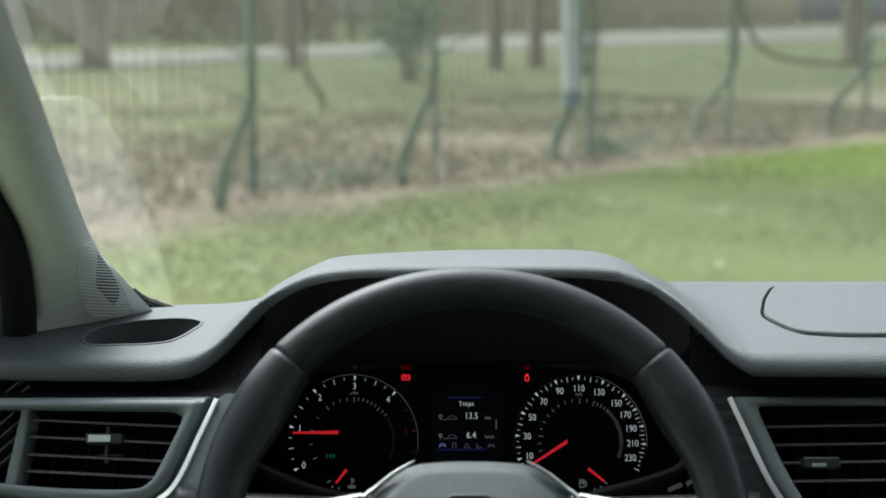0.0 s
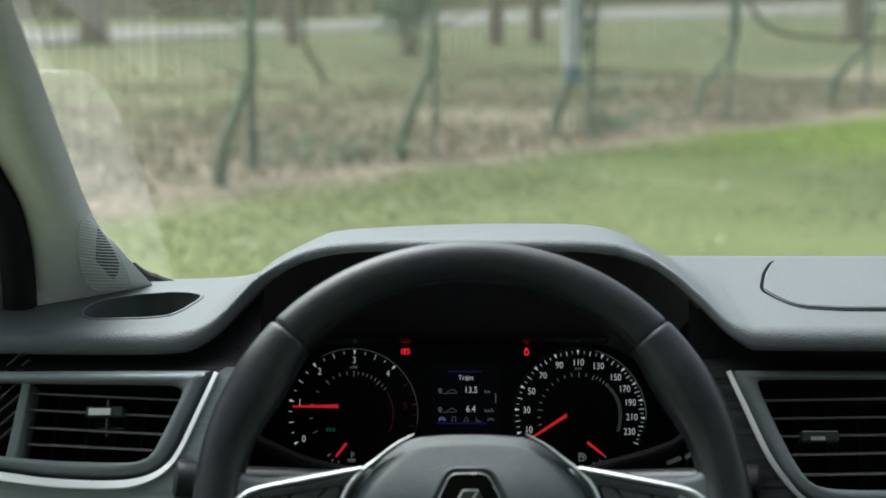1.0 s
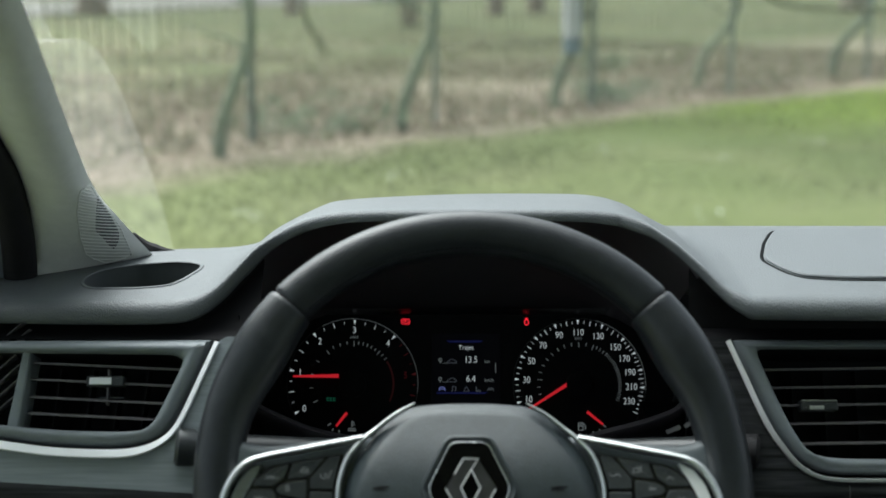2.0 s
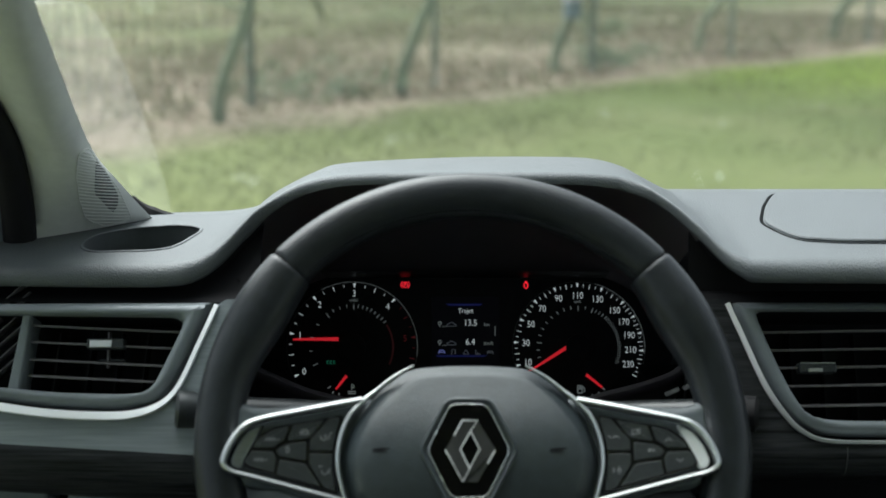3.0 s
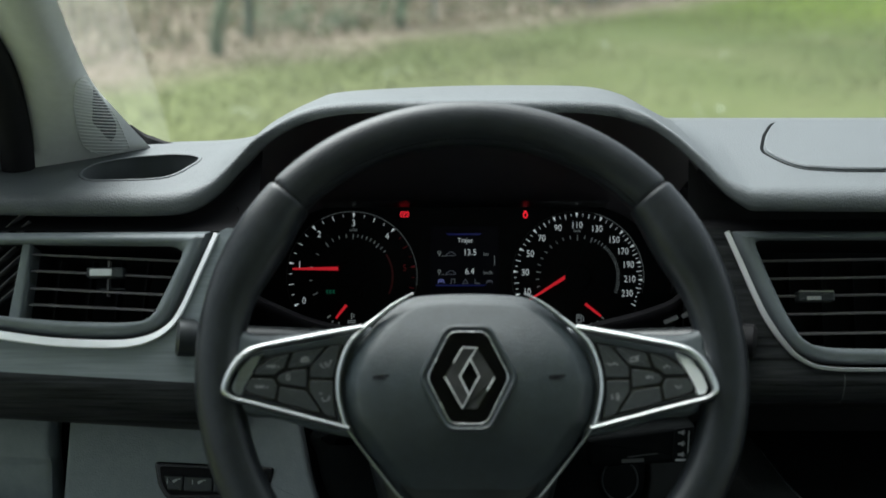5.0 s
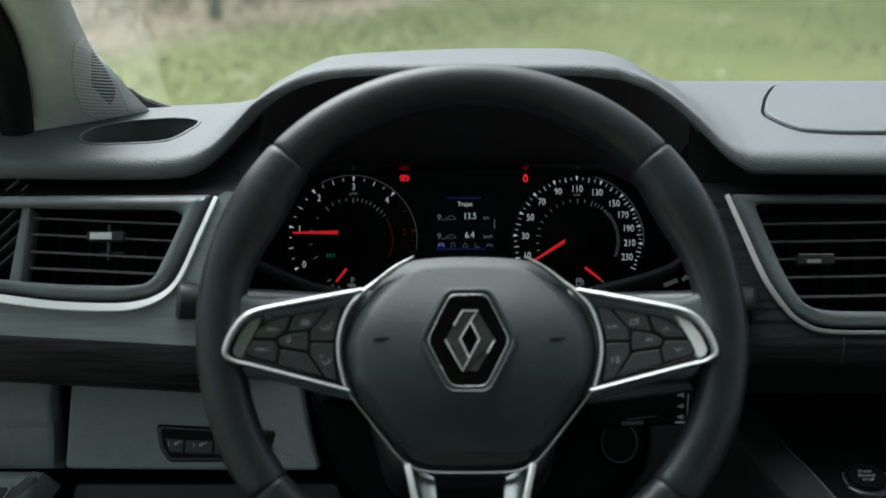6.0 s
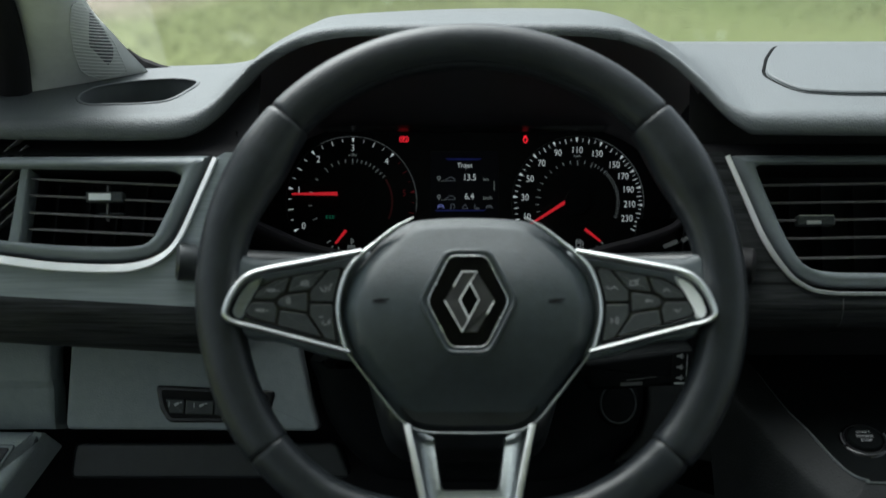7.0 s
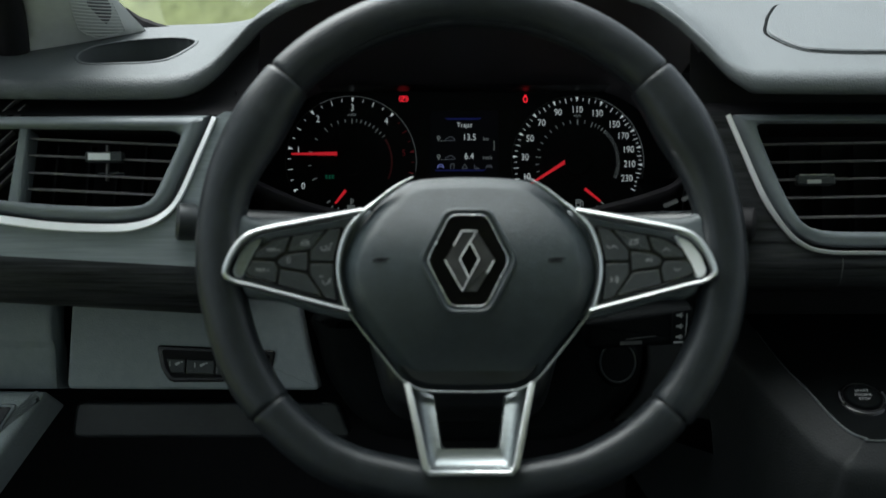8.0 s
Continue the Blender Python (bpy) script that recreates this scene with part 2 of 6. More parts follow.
def box(bm, x0, x1, y0, y1, z0, z1):
    vs = [bm.verts.new((x, y, z)) for x in (x0, x1) for y in (y0, y1) for z in (z0, z1)]
    for f in ((0, 1, 3, 2), (4, 6, 7, 5), (0, 4, 5, 1), (2, 3, 7, 6), (0, 2, 6, 4), (1, 5, 7, 3)):
        bm.faces.new([vs[k] for k in f])
    return bm


def rbox(bm, fr, a0, a1, b0, b1, c0, c1, r=0.003, bev=0.001):
    return plate(rounded([(a0, b0), (a1, b0), (a1, b1), (a0, b1)], r), fr, c0, c1, bev, bm)


def tilted(o, tilt, unit=1.0):
    """A frame on a plane through o that leans back by tilt degrees: a to the right, b up, c towards the driver."""
    s, c = math.sin(radians(tilt)), math.cos(radians(tilt))
    o = Vector(o)

    def fr(a, b, d=0.0):
        return o + unit * Vector((a, b * s - d * c, b * c + d * s))
    return fr


def text_bm(words, size, fr, a, b, c=0.0, align="CENTER", thick=0.0, wide=1.0):
    """Words in the built-in font as a flat mesh on a plane."""
    cu = bpy.data.curves.new("words", "FONT")
    cu.body, cu.size, cu.align_x, cu.align_y = words, size, align, "CENTER"
    cu.resolution_u = 3
    cu.offset = thick
    tmp = bpy.data.objects.new("words", cu)
    me = bpy.data.meshes.new_from_object(tmp)
    bm = bmesh.new()
    bm.from_mesh(me)
    for v in bm.verts:
        v.co = fr(a + wide * v.co.x, b + v.co.y, c)
    bpy.data.objects.remove(tmp)
    bpy.data.curves.remove(cu)
    bpy.data.meshes.remove(me)
    return bm


def quad(bm, fr, pts, c):
    return bm.faces.new([bm.verts.new(fr(a, b, c)) for a, b in pts])


def bar(bm, fr, a0, b0, a1, b1, w, c, w2=None):
    """A flat stroke."""
    d = Vector((a1 - a0, b1 - b0))
    d.normalize()
    nx, ny = -d.y, d.x
    w2 = w if w2 is None else w2
    quad(bm, fr, [(a0 + nx * w / 2, b0 + ny * w / 2), (a0 - nx * w / 2, b0 - ny * w / 2),
                  (a1 - nx * w2 / 2, b1 - ny * w2 / 2), (a1 + nx * w2 / 2, b1 + ny * w2 / 2)], c)
    return bm

# ---- outdoors: ground ----
def ground_mesh():
    bm = bmesh.new()
    xs = np.concatenate([[-900, -300, -120, -50], np.linspace(-25, 30, 40), [60, 130, 320, 900]])
    ys = np.concatenate([[-600, -100, -20], np.linspace(-4, 40, 40), np.linspace(46, 130, 12), [300, 1500]])
    vs = [[bm.verts.new((x, y, 0.05 * noise.noise((x * 0.35, y * 0.35, 0)) * (1 if 5 < y < 60 else 0))) for y in ys] for x in xs]
    for i in range(len(xs) - 1):
        for j in range(len(ys) - 1):
            bm.faces.new((vs[i][j], vs[i + 1][j], vs[i + 1][j + 1], vs[i][j + 1]))
    return bm


# fence line: base point and direction over the ground
FENCE0, FENCED = Vector((-1.55, 10.34, 0)), Vector((0.746, 0.666, 0)).normalized()
FENCEN = Vector((-FENCED.y, FENCED.x, 0))  # away from the car


def ground_material():
    """Lawn before the fence, a strip of dead leaves along it, thin rough grass behind."""
    m = bpy.data.materials.new("lawn_and_leaf_litter")
    m.use_nodes = True
    nt = m.node_tree
    b = nt.nodes["Principled BSDF"]
    b.inputs["Roughness"].default_value = 0.9
    b.inputs["Specular IOR Level"].default_value = 0.1
    tc = nt.nodes.new("ShaderNodeTexCoord")

    def tex(scale, detail=5.0):
        n = nt.nodes.new("ShaderNodeTexNoise")
        n.inputs["Scale"].default_value = scale
        n.inputs["Detail"].default_value = detail
        nt.links.new(tc.outputs["Object"], n.inputs["Vector"])
        return n.outputs["Fac"]

    def ramp(fac, stops):
        r = nt.nodes.new("ShaderNodeValToRGB")
        while len(r.color_ramp.elements) < len(stops):
            r.color_ramp.elements.new(0.5)
        for e, (pos, col) in zip(r.color_ramp.elements, stops):
            e.position, e.color = pos, (*col, 1)
        nt.links.new(fac, r.inputs["Fac"])
        return r.outputs["Color"]

    def blend(fac, one, two):
        x = nt.nodes.new("ShaderNodeMix")
        x.data_type = "RGBA"
        nt.links.new(fac, x.inputs["Factor"])
        nt.links.new(one, x.inputs["A"])
        nt.links.new(two, x.inputs["B"])
        return x.outputs["Result"]

    lawn = ramp(tex(0.9), [(0.3, (0.150, 0.174, 0.064)), (0.5, (0.167, 0.188, 0.075)), (0.7, (0.186, 0.201, 0.089))])
    fresh = ramp(tex(2.0), [(0.35, (0.085, 0.128, 0.010)), (0.65, (0.11, 0.15, 0.018))])
    litter = ramp(tex(2.6), [(0.3, (0.154, 0.161, 0.084)), (0.45, (0.220, 0.185, 0.132)), (0.6, (0.270, 0.217, 0.165)), (0.75, (0.165, 0.185, 0.090))])
    rough_ = ramp(tex(0.8), [(0.3, (0.128, 0.161, 0.064)), (0.46, (0.156, 0.167, 0.077)), (0.58, (0.189, 0.167, 0.099)), (0.72, (0.209, 0.176, 0.119))])
    dot = nt.nodes.new("ShaderNodeVectorMath")
    dot.operation = "DOT_PRODUCT"
    sub = nt.nodes.new("ShaderNodeVectorMath")
    sub.operation = "SUBTRACT"
    sub.inputs[1].default_value = FENCE0
    nt.links.new(tc.outputs["Object"], sub.inputs[0])
    nt.links.new(sub.outputs[0], dot.inputs[0])
    dot.inputs[1].default_value = FENCEN
    wob = nt.nodes.new("ShaderNodeMath")
    wob.operation = "MULTIPLY_ADD"
    nt.links.new(tex(0.7), wob.inputs[0])
    wob.inputs[1].default_value = 1.6
    nt.links.new(dot.outputs["Value"], wob.inputs[2])

    def step(lo, hi, src, to=1.0):
        r = nt.nodes.new("ShaderNodeMapRange")
        r.inputs["From Min"].default_value, r.inputs["From Max"].default_value = lo, hi
        r.inputs["To Max"].default_value = to
        nt.links.new(src, r.inputs["Value"])
        return r.outputs[0]

    along = nt.nodes.new("ShaderNodeVectorMath")
    along.operation = "DOT_PRODUCT"
    along.inputs[1].default_value = FENCED
    nt.links.new(sub.outputs[0], along.inputs[0])
    near_end = nt.nodes.new("ShaderNodeMath")
    near_end.operation = "ADD"
    nt.links.new(wob.outputs[0], near_end.inputs[0])
    nt.links.new(step(1.5, -2.0, along.outputs["Value"], 0.6), near_end.inputs[1])
    band = nt.nodes.new("ShaderNodeMath")
    band.operation = "MULTIPLY"
    nt.links.new(step(2.6, 5.8, along.outputs["Value"]), band.inputs[0])
    nt.links.new(step(-2.6, -1.6, wob.outputs[0]), band.inputs[1])
    # towards the right the lawn is greener, with shade put into its colour
    lush_shaded = ramp(tex(0.9), [(0.3, (0.071, 0.094, 0.026)), (0.5, (0.084, 0.105, 0.033)), (0.7, (0.105, 0.115, 0.045))])
    g = blend(step(-1.3, 3.2, along.outputs["Value"]), lawn, lush_shaded)
    g = blend(band.outputs[0], g, fresh)
    g = blend(step(-0.15, 0.45, near_end.outputs[0]), g, litter)
    # rough grass on the right is darkened in place of shade
    rough_shaded = ramp(tex(0.8), [(0.3, (0.071, 0.091, 0.035)), (0.5, (0.090, 0.100, 0.042)), (0.7, (0.111, 0.107, 0.052))])
    g = blend(step(2.5, 7.5, wob.outputs[0]), g, blend(step(3.0, 12.0, along.outputs["Value"]), rough_, rough_shaded))
    nt.links.new(g, b.inputs["Base Color"])
    bp = nt.nodes.new("ShaderNodeBump")
    bp.inputs["Strength"].default_value = 0.2
    bp.inputs["Distance"].default_value = 0.03
    nt.links.new(tex(9.0), bp.inputs["Height"])
    nt.links.new(bp.outputs[0], b.inputs["Normal"])
    return m


tagged(part("ground", ground_mesh(), ground_material()), "short green lawn turning to dead leaves and rough grass", "ground", kind="structure")

# the pale lane behind the meadow
M_LANE = mat("pale_gravel_lane", (0.112, 0.108, 0.083), 0.9, vary=0.15, vscale=1.2, coarse=0.1)
bm = bmesh.new()
near = spline([(-60, 33.0), (-30, 35.0), (-15, 37.2), (-11.6, 38.6), (-4.2, 52.0), (0.5, 60.0), (10.5, 77.0), (39, 115.0), (80, 165.0)], 6)
far = spline([(-70, 48.0), (-40, 49.5), (-22, 51.0), (-16.3, 54.0), (-6.1, 77.0), (1.5, 120.0), (20, 170.0), (60, 270.0), (130, 420.0)], 6)
skin(bm, [[(*a, 0.0), (*a, 0.07), (*b, 0.07), (*b, 0.0)] for a, b in zip(near, far)])
tagged(part("road", bm, M_LANE), "pale gravel lane across the far meadow", "road", kind="structure")

# ---- the cabin that closes the place ----
def slab(name, label, material, *boxes):
    bm = bmesh.new()
    for b in boxes:
        box(bm, *b)
    return tagged(part(name, bm, material, smooth=False), label, "car body", kind="structure")


# Unseen shell; roof edge and openings are set for the light they let in.
XL, XR, YB, YF = -0.44, 1.06, -1.25, 1.50
WIN_F = 0.87  # front edge of the driver's side window
slab("floor", "dark carpeted cabin floor", M_VOID, (XL, XR, YB, YF, 0.38, 0.42))
slab("wall_rear", "dark plain panel behind the seats", M_CABIN, (XL, XR, YB - 0.04, YB, -0.02, 1.80))
slab("wall_firewall", "dark panel under the windscreen", M_VOID, (XL, XR, 1.46, 1.50, -0.02, 1.05))
slab("wall_left", "driver side door and body round the window", M_CABIN,
     (XL - 0.05, XL, YB, YF, -0.02, 0.86), (XL - 0.05, XL, WIN_F, YF, 0.86, 1.12), (XL - 0.05, XL, YB, -0.95, 0.86, 1.80),
     (XL - 0.05, XL, WIN_F, 0.90, 1.12, 1.58), (XL - 0.05, XL, -0.95, WIN_F, 1.70, 1.80))
slab("wall_right", "passenger side door and body round the window", M_CABIN,
     (XR, XR + 0.05, YB, YF, -0.02, 0.86), (XR, XR + 0.05, YB, -1.0, 0.86, 1.80), (XR, XR + 0.05, 0.66, 0.72, 0.86, 1.80),
     (XR, XR + 0.05, -1.0, 0.66, 1.70, 1.80), (XR, XR + 0.05, 0.72, YF, 0.86, 1.10))
slab("ceiling", "pale grey cabin roof lining", mat("roof_lining", (0.68, 0.69, 0.68), 0.9, vary=0.08, vscale=40, bump=0.3, bscale=400), (XL - 0.05, XR + 0.05, YB - 0.04, 0.62, 1.80, 1.84))

for k, xx, y0, y1, sill in ((2, XL - 0.025, -0.95, WIN_F, 0.86), (3, XR + 0.025, -1.0, 0.66, 0.86)):
    pane = slab("window_%d" % k, "clear raised side window of the car", M_GLASS, (xx - 0.002, xx + 0.002, y0, y1, sill, 1.70))
    pane.visible_shadow = False

# windscreen: a slightly bowed pane with thickness
def screen_pt(x, s, lift=0.0):
    """s from 0 at the foot to 1 at the roof."""
    bow = 0.05 * ((x - 0.31) / 0.75) ** 2
    y, z = 1.47 - 0.97 * s - bow, 1.06 + 0.75 * s - 0.03 * (2 * s - 1) ** 2 + 0.03
    return Vector((x, y + 0.54 * lift, z + 0.84 * lift))


bm = bmesh.new()
xs = np.linspace(XL, XR, 13)
ss = np.linspace(0, 1, 9)
vs = [[bm.verts.new(screen_pt(x, s)) for s in ss] for x in xs]
for i in range(12):
    for j in range(8):
        bm.faces.new((vs[i][j], vs[i + 1][j], vs[i + 1][j + 1], vs[i][j + 1]))
screen = tagged(part("window_1", bm, M_GLASS), "raked clear car windscreen above the dashboard", "windscreen", kind="structure")
screen.visible_shadow = False
# dust left outside the wiper's sweep, with its curved edge
wiped = spline([(-0.3045, 0.0), (-0.3017, 0.028), (-0.2961, 0.078), (-0.2934, 0.132), (-0.292, 0.182), (-0.2906, 0.229), (-0.2915, 0.273), (-0.2944, 0.311), (-0.3001, 0.332),
               (-0.3085, 0.339), (-0.3187, 0.336), (-0.327, 0.337), (-0.3297, 0.346), (-0.3294, 0.362), (-0.3282, 0.389), (-0.324, 0.43), (-0.31, 0.55)], 5)
bm = bmesh.new()
vs = [[bm.verts.new(screen_pt(x * k + XL * (1 - k), s, -0.004)) for k in (0.0, 0.5, 1.0)] for x, s in wiped]
for i in range(len(vs) - 1):
    for k in range(2):
        bm.faces.new((vs[i][k], vs[i][k + 1], vs[i + 1][k + 1], vs[i + 1][k]))
film = part("dust_film", bm, M_FILM, screen, "hazy dust with a curved wiped edge")
film.visible_shadow = False
# black ceramic border at the foot of the glass
bm = bmesh.new()
strip = spline([(-0.44, 0.10), (-0.36, 0.085), (-0.325, 0.055), (-0.30, 0.03), (-0.27, 0.02), (-0.2, 0.015), (1.05, 0.012)], 6)
skin(bm, [[screen_pt(x, -0.03, -0.006), screen_pt(x, s, -0.006), screen_pt(x, s, -0.009), screen_pt(x, -0.03, -0.009)] for x, s in strip])
part("screen_border", bm, M_RUBBER, screen, "black border along the foot of the glass")

# ---- door pillar with its tweeter grille ----
INNER = spline([(-0.236, 1.115, 1.125), (-0.248, 1.074, 1.157), (-0.259, 1.017, 1.198), (-0.266, 0.966, 1.235), (-0.259, 0.882, 1.296), (-0.251, 0.81, 1.348),
                (-0.245, 0.753, 1.388), (-0.24, 0.70, 1.426), (-0.235, 0.55, 1.535), (-0.23, 0.30, 1.715)], 5)
SEAL = spline([(-0.3275, 1.004, 1.091), (-0.3234, 0.997, 1.148), (-0.3182, 0.981, 1.192), (-0.3131, 0.945, 1.2425), (-0.31, 0.894, 1.283), (-0.31, 0.83, 1.335),
               (-0.31, 0.77, 1.378), (-0.31, 0.71, 1.42), (-0.31, 0.56, 1.53), (-0.31, 0.31, 1.71)], 5)


def pillar_pt(i, k):
    """i along the pillar, k from 0 at the glass to 1 at the door seal, bulging towards the cabin."""
    f = min(max(i, 0.0), len(INNER) - 1.001)
    a, t = int(f), f - int(f)
    p = (1 - t) * INNER[a] + t * INNER[a + 1]
    q = (1 - t) * SEAL[a] + t * SEAL[a + 1]
    bulge = float(np.interp(i, [0, 4, 6.5, 12, 20], [-0.016, -0.002, 0.009, 0.026, 0.030])) * math.sin(math.pi * min(1, max(0, k)) ** 0.72) ** 0.9
    return Vector(p) * (1 - k) + Vector(q) * k + bulge * Vector((0.08, -0.98, 0.1))


pillar = thing("windscreen_pillar", (-0.29, 1.0, 1.15), "pale grey windscreen pillar trim with a ribbed tweeter grille", "pillar trim")
bm = bmesh.new()
ks = np.linspace(0, 1, 12)
rings = []
for i in range(len(INNER)):
    ring = [tuple(pillar_pt(i, k)) for k in ks]
    back = Vector((-0.06, 0.06, 0.02))
    ring += [tuple(Vector(ring[-1]) + back), tuple(Vector(ring[0]) + back * 0.6 + Vector((-0.01, 0.03, 0)))]
    rings.append(ring)
skin(bm, rings)
part("pillar_cover", bm, M_PILLAR, pillar, angle=60)
# ribs of the grille, level across the cover, with a leaf-shaped open mesh behind the middle ones
def rib_pt(j, k, out):
    return pillar_pt(j + 3.8 * k, k) + Vector((1.0, -1.0, 0.3)) * out


def grille_span(j):
    return (float(np.interp(j, [4.2, 4.6, 5.2, 6.1, 9.3, 12.8, 14.8], [0.36, 0.21, 0.16, 0.13, 0.05, 0.02, 0.02])),
            float(np.interp(j, [4.2, 4.4, 5.2, 7.4, 10.4, 13.75, 14.8], [0.42, 0.48, 0.52, 0.48, 0.36, 0.17, 0.05])))


for j in np.linspace(4.55, 14.3, 23):
    lo, hi = grille_span(j)
    part("grille_rib", sweep([tuple(rib_pt(j, k, 0.0010)) for k in np.linspace(lo, hi, 9)], circle(0.00055, 6), (0, 0, 1)), M_PILLAR, pillar)
edge_j = np.linspace(4.2, 14.8, 14)
loop = [rib_pt(j, grille_span(j)[0], 0.0008) for j in edge_j] + [rib_pt(j, grille_span(j)[1], 0.0008) for j in edge_j[::-1]]
part("grille_surround", sweep(spline([tuple(p) for p in loop], 3, True), circle(0.0005, 6), (0.7, -0.7, 0.1), True), M_PILLAR, pillar)
bm = bmesh.new()
rows = []
for j in np.linspace(6.05, 13.86, 15):
    lo = float(np.interp(j, [6.05, 6.95, 8.46, 12.1, 13.86], [0.25, 0.17, 0.09, 0.015, 0.010]))
    hi = float(np.interp(j, [6.05, 6.57, 7.6, 8.4, 12.6, 13.86], [0.255, 0.27, 0.27, 0.29, 0.07, 0.016]))
    rows.append([tuple(rib_pt(j, k, 0.0005)) for k in np.linspace(lo, hi, 4)])
skin(bm, rows, closed_ring=False)
part("grille_mesh", bm, mat("open_grille_shadow_cloth", (0.15, 0.155, 0.16), 0.8, vary=0.3, vscale=400), pillar, "dark tweeter mesh between the ribs")
part("glass_seal", sweep(spline([(-0.270, 1.10, 1.171), (-0.265, 1.10, 1.164), (-0.257, 1.10, 1.1575), (-0.246, 1.10, 1.1535), (-0.228, 1.10, 1.150)], 5), circle(1.0, 8), (0, 0, 1), scales=list(np.interp(np.arange(21), [0, 4, 12, 20], [0.001, 0.003, 0.006, 0.0035]))), M_RUBBER, pillar, "black rubber seal at the foot of the glass")
# door seal beside the pillar and the dark door corner
seal_path = [Vector(p) + Vector((-0.012, -0.004, 0.0)) for p in SEAL]
part("seal_strip", sweep([tuple(p) for p in seal_path], circle(0.013, 10), (0.2, -1, 0.1)), M_RUBBER, pillar, "black rubber door seal")
bm = bmesh.new()
skin(bm, [[(x, y, z) for x, y, z in ((-0.33, yy, 1.05), (-0.335, yy - 0.005, 1.12), (-0.340, yy - 0.02, 1.22), (-0.350, yy - 0.05, 1.32), (-0.365, yy - 0.12, 1.46), (-0.43, yy - 0.12, 1.48), (-0.43, yy, 1.05))] for yy in (1.006, 1.012, 1.03)])
door = thing("driver_door", (-0.38, 0.8, 0.8), "closed driver's door with dark plastic corner cover and armrest", "car door")
part("corner_cover", bm, M_TRIM, door, "dark plastic corner cover")

# ---- dashboard ----
dash = thing("dashboard", (0.3, 1.1, 0.9), "dark grey plastic dashboard with a curved brow over the dials", "dashboard")
# control points of the brow: lower lip, front ridge, and the crest seen against the lawn
LIP = [(-0.3482, 0.907, 1.1434), (-0.2615, 0.907, 1.142), (-0.2037, 0.907, 1.1425), (-0.1819, 0.9126, 1.1449), (-0.1653, 0.9263, 1.1538), (-0.1504, 0.9413, 1.1681), (-0.131, 0.9585, 1.1855), (-0.1059, 0.968, 1.1984), (-0.0711, 0.968, 1.2058), (-0.0104, 0.968, 1.2073), (0.0936, 0.968, 1.2069), (0.1283, 0.968, 1.2041), (0.137, 0.9676, 1.2024), (0.1569, 0.9557, 1.1974), (0.166, 0.9452, 1.1931), (0.1746, 0.933, 1.1878), (0.1829, 0.9201, 1.1812), (0.1911, 0.9075, 1.1742), (0.1992, 0.8963, 1.1666), (0.2075, 0.8873, 1.1598), (0.2182, 0.8809, 1.1546), (0.2301, 0.88, 1.1532), (0.346, 0.88, 1.1523)]
RIDGE = [(-0.3487, 0.911, 1.1561), (-0.2617, 0.911, 1.1572), (-0.2079, 0.9108, 1.1577), (-0.1875, 0.9121, 1.1591), (-0.1778, 0.9163, 1.1613), (-0.1683, 0.9221, 1.1662), (-0.1569, 0.9309, 1.1758), (-0.1494, 0.9377, 1.1832), (-0.1411, 0.9459, 1.1905), (-0.1305, 0.9565, 1.1962), (-0.1226, 0.9631, 1.2004), (-0.1144, 0.968, 1.2046), (-0.1038, 0.9708, 1.2084), (-0.0843, 0.9721, 1.2127), (-0.0539, 0.9725, 1.2148), (-0.0104, 0.9725, 1.2153), (0.0939, 0.9725, 1.2153), (0.1286, 0.9712, 1.2132), (0.1451, 0.9654, 1.2104), (0.1563, 0.9538, 1.2069), (0.1667, 0.9389, 1.2014), (0.1734, 0.9285, 1.1977), (0.18, 0.9186, 1.1927), (0.1901, 0.9051, 1.1849), (0.1985, 0.8954, 1.1768), (0.2071, 0.8877, 1.1713), (0.2181, 0.8823, 1.1683), (0.23, 0.8818, 1.1671), (0.3459, 0.882, 1.1666)]
CREST = [(-0.4117, 1.085, 1.1567), (-0.3093, 1.085, 1.1567), (-0.2312, 1.0849, 1.1572), (-0.1653, 1.0694, 1.1651), (-0.1351, 1.0619, 1.1851), (-0.1062, 1.06, 1.1996), (-0.0871, 1.06, 1.2054), (-0.0397, 1.06, 1.2088), (0.0265, 1.06, 1.2112), (0.1021, 1.06, 1.2112), (0.1306, 1.06, 1.2093), (0.1496, 1.06, 1.2045), (0.1639, 1.06, 1.197), (0.1736, 1.06, 1.1918), (0.1832, 1.06, 1.1869), (0.1928, 1.06, 1.1837), (0.2047, 1.06, 1.1832), (0.4114, 1.06, 1.1832)]


def by_x(ctrl):
    c = spline(ctrl, 8)
    order = np.argsort(c[:, 0])
    c = c[order]
    return lambda x: (float(np.interp(x, c[:, 0], c[:, 1])), float(np.interp(x, c[:, 0], c[:, 2])))


lip_at, ridge_at, crest_at = by_x(LIP), by_x(RIDGE), by_x(CREST)


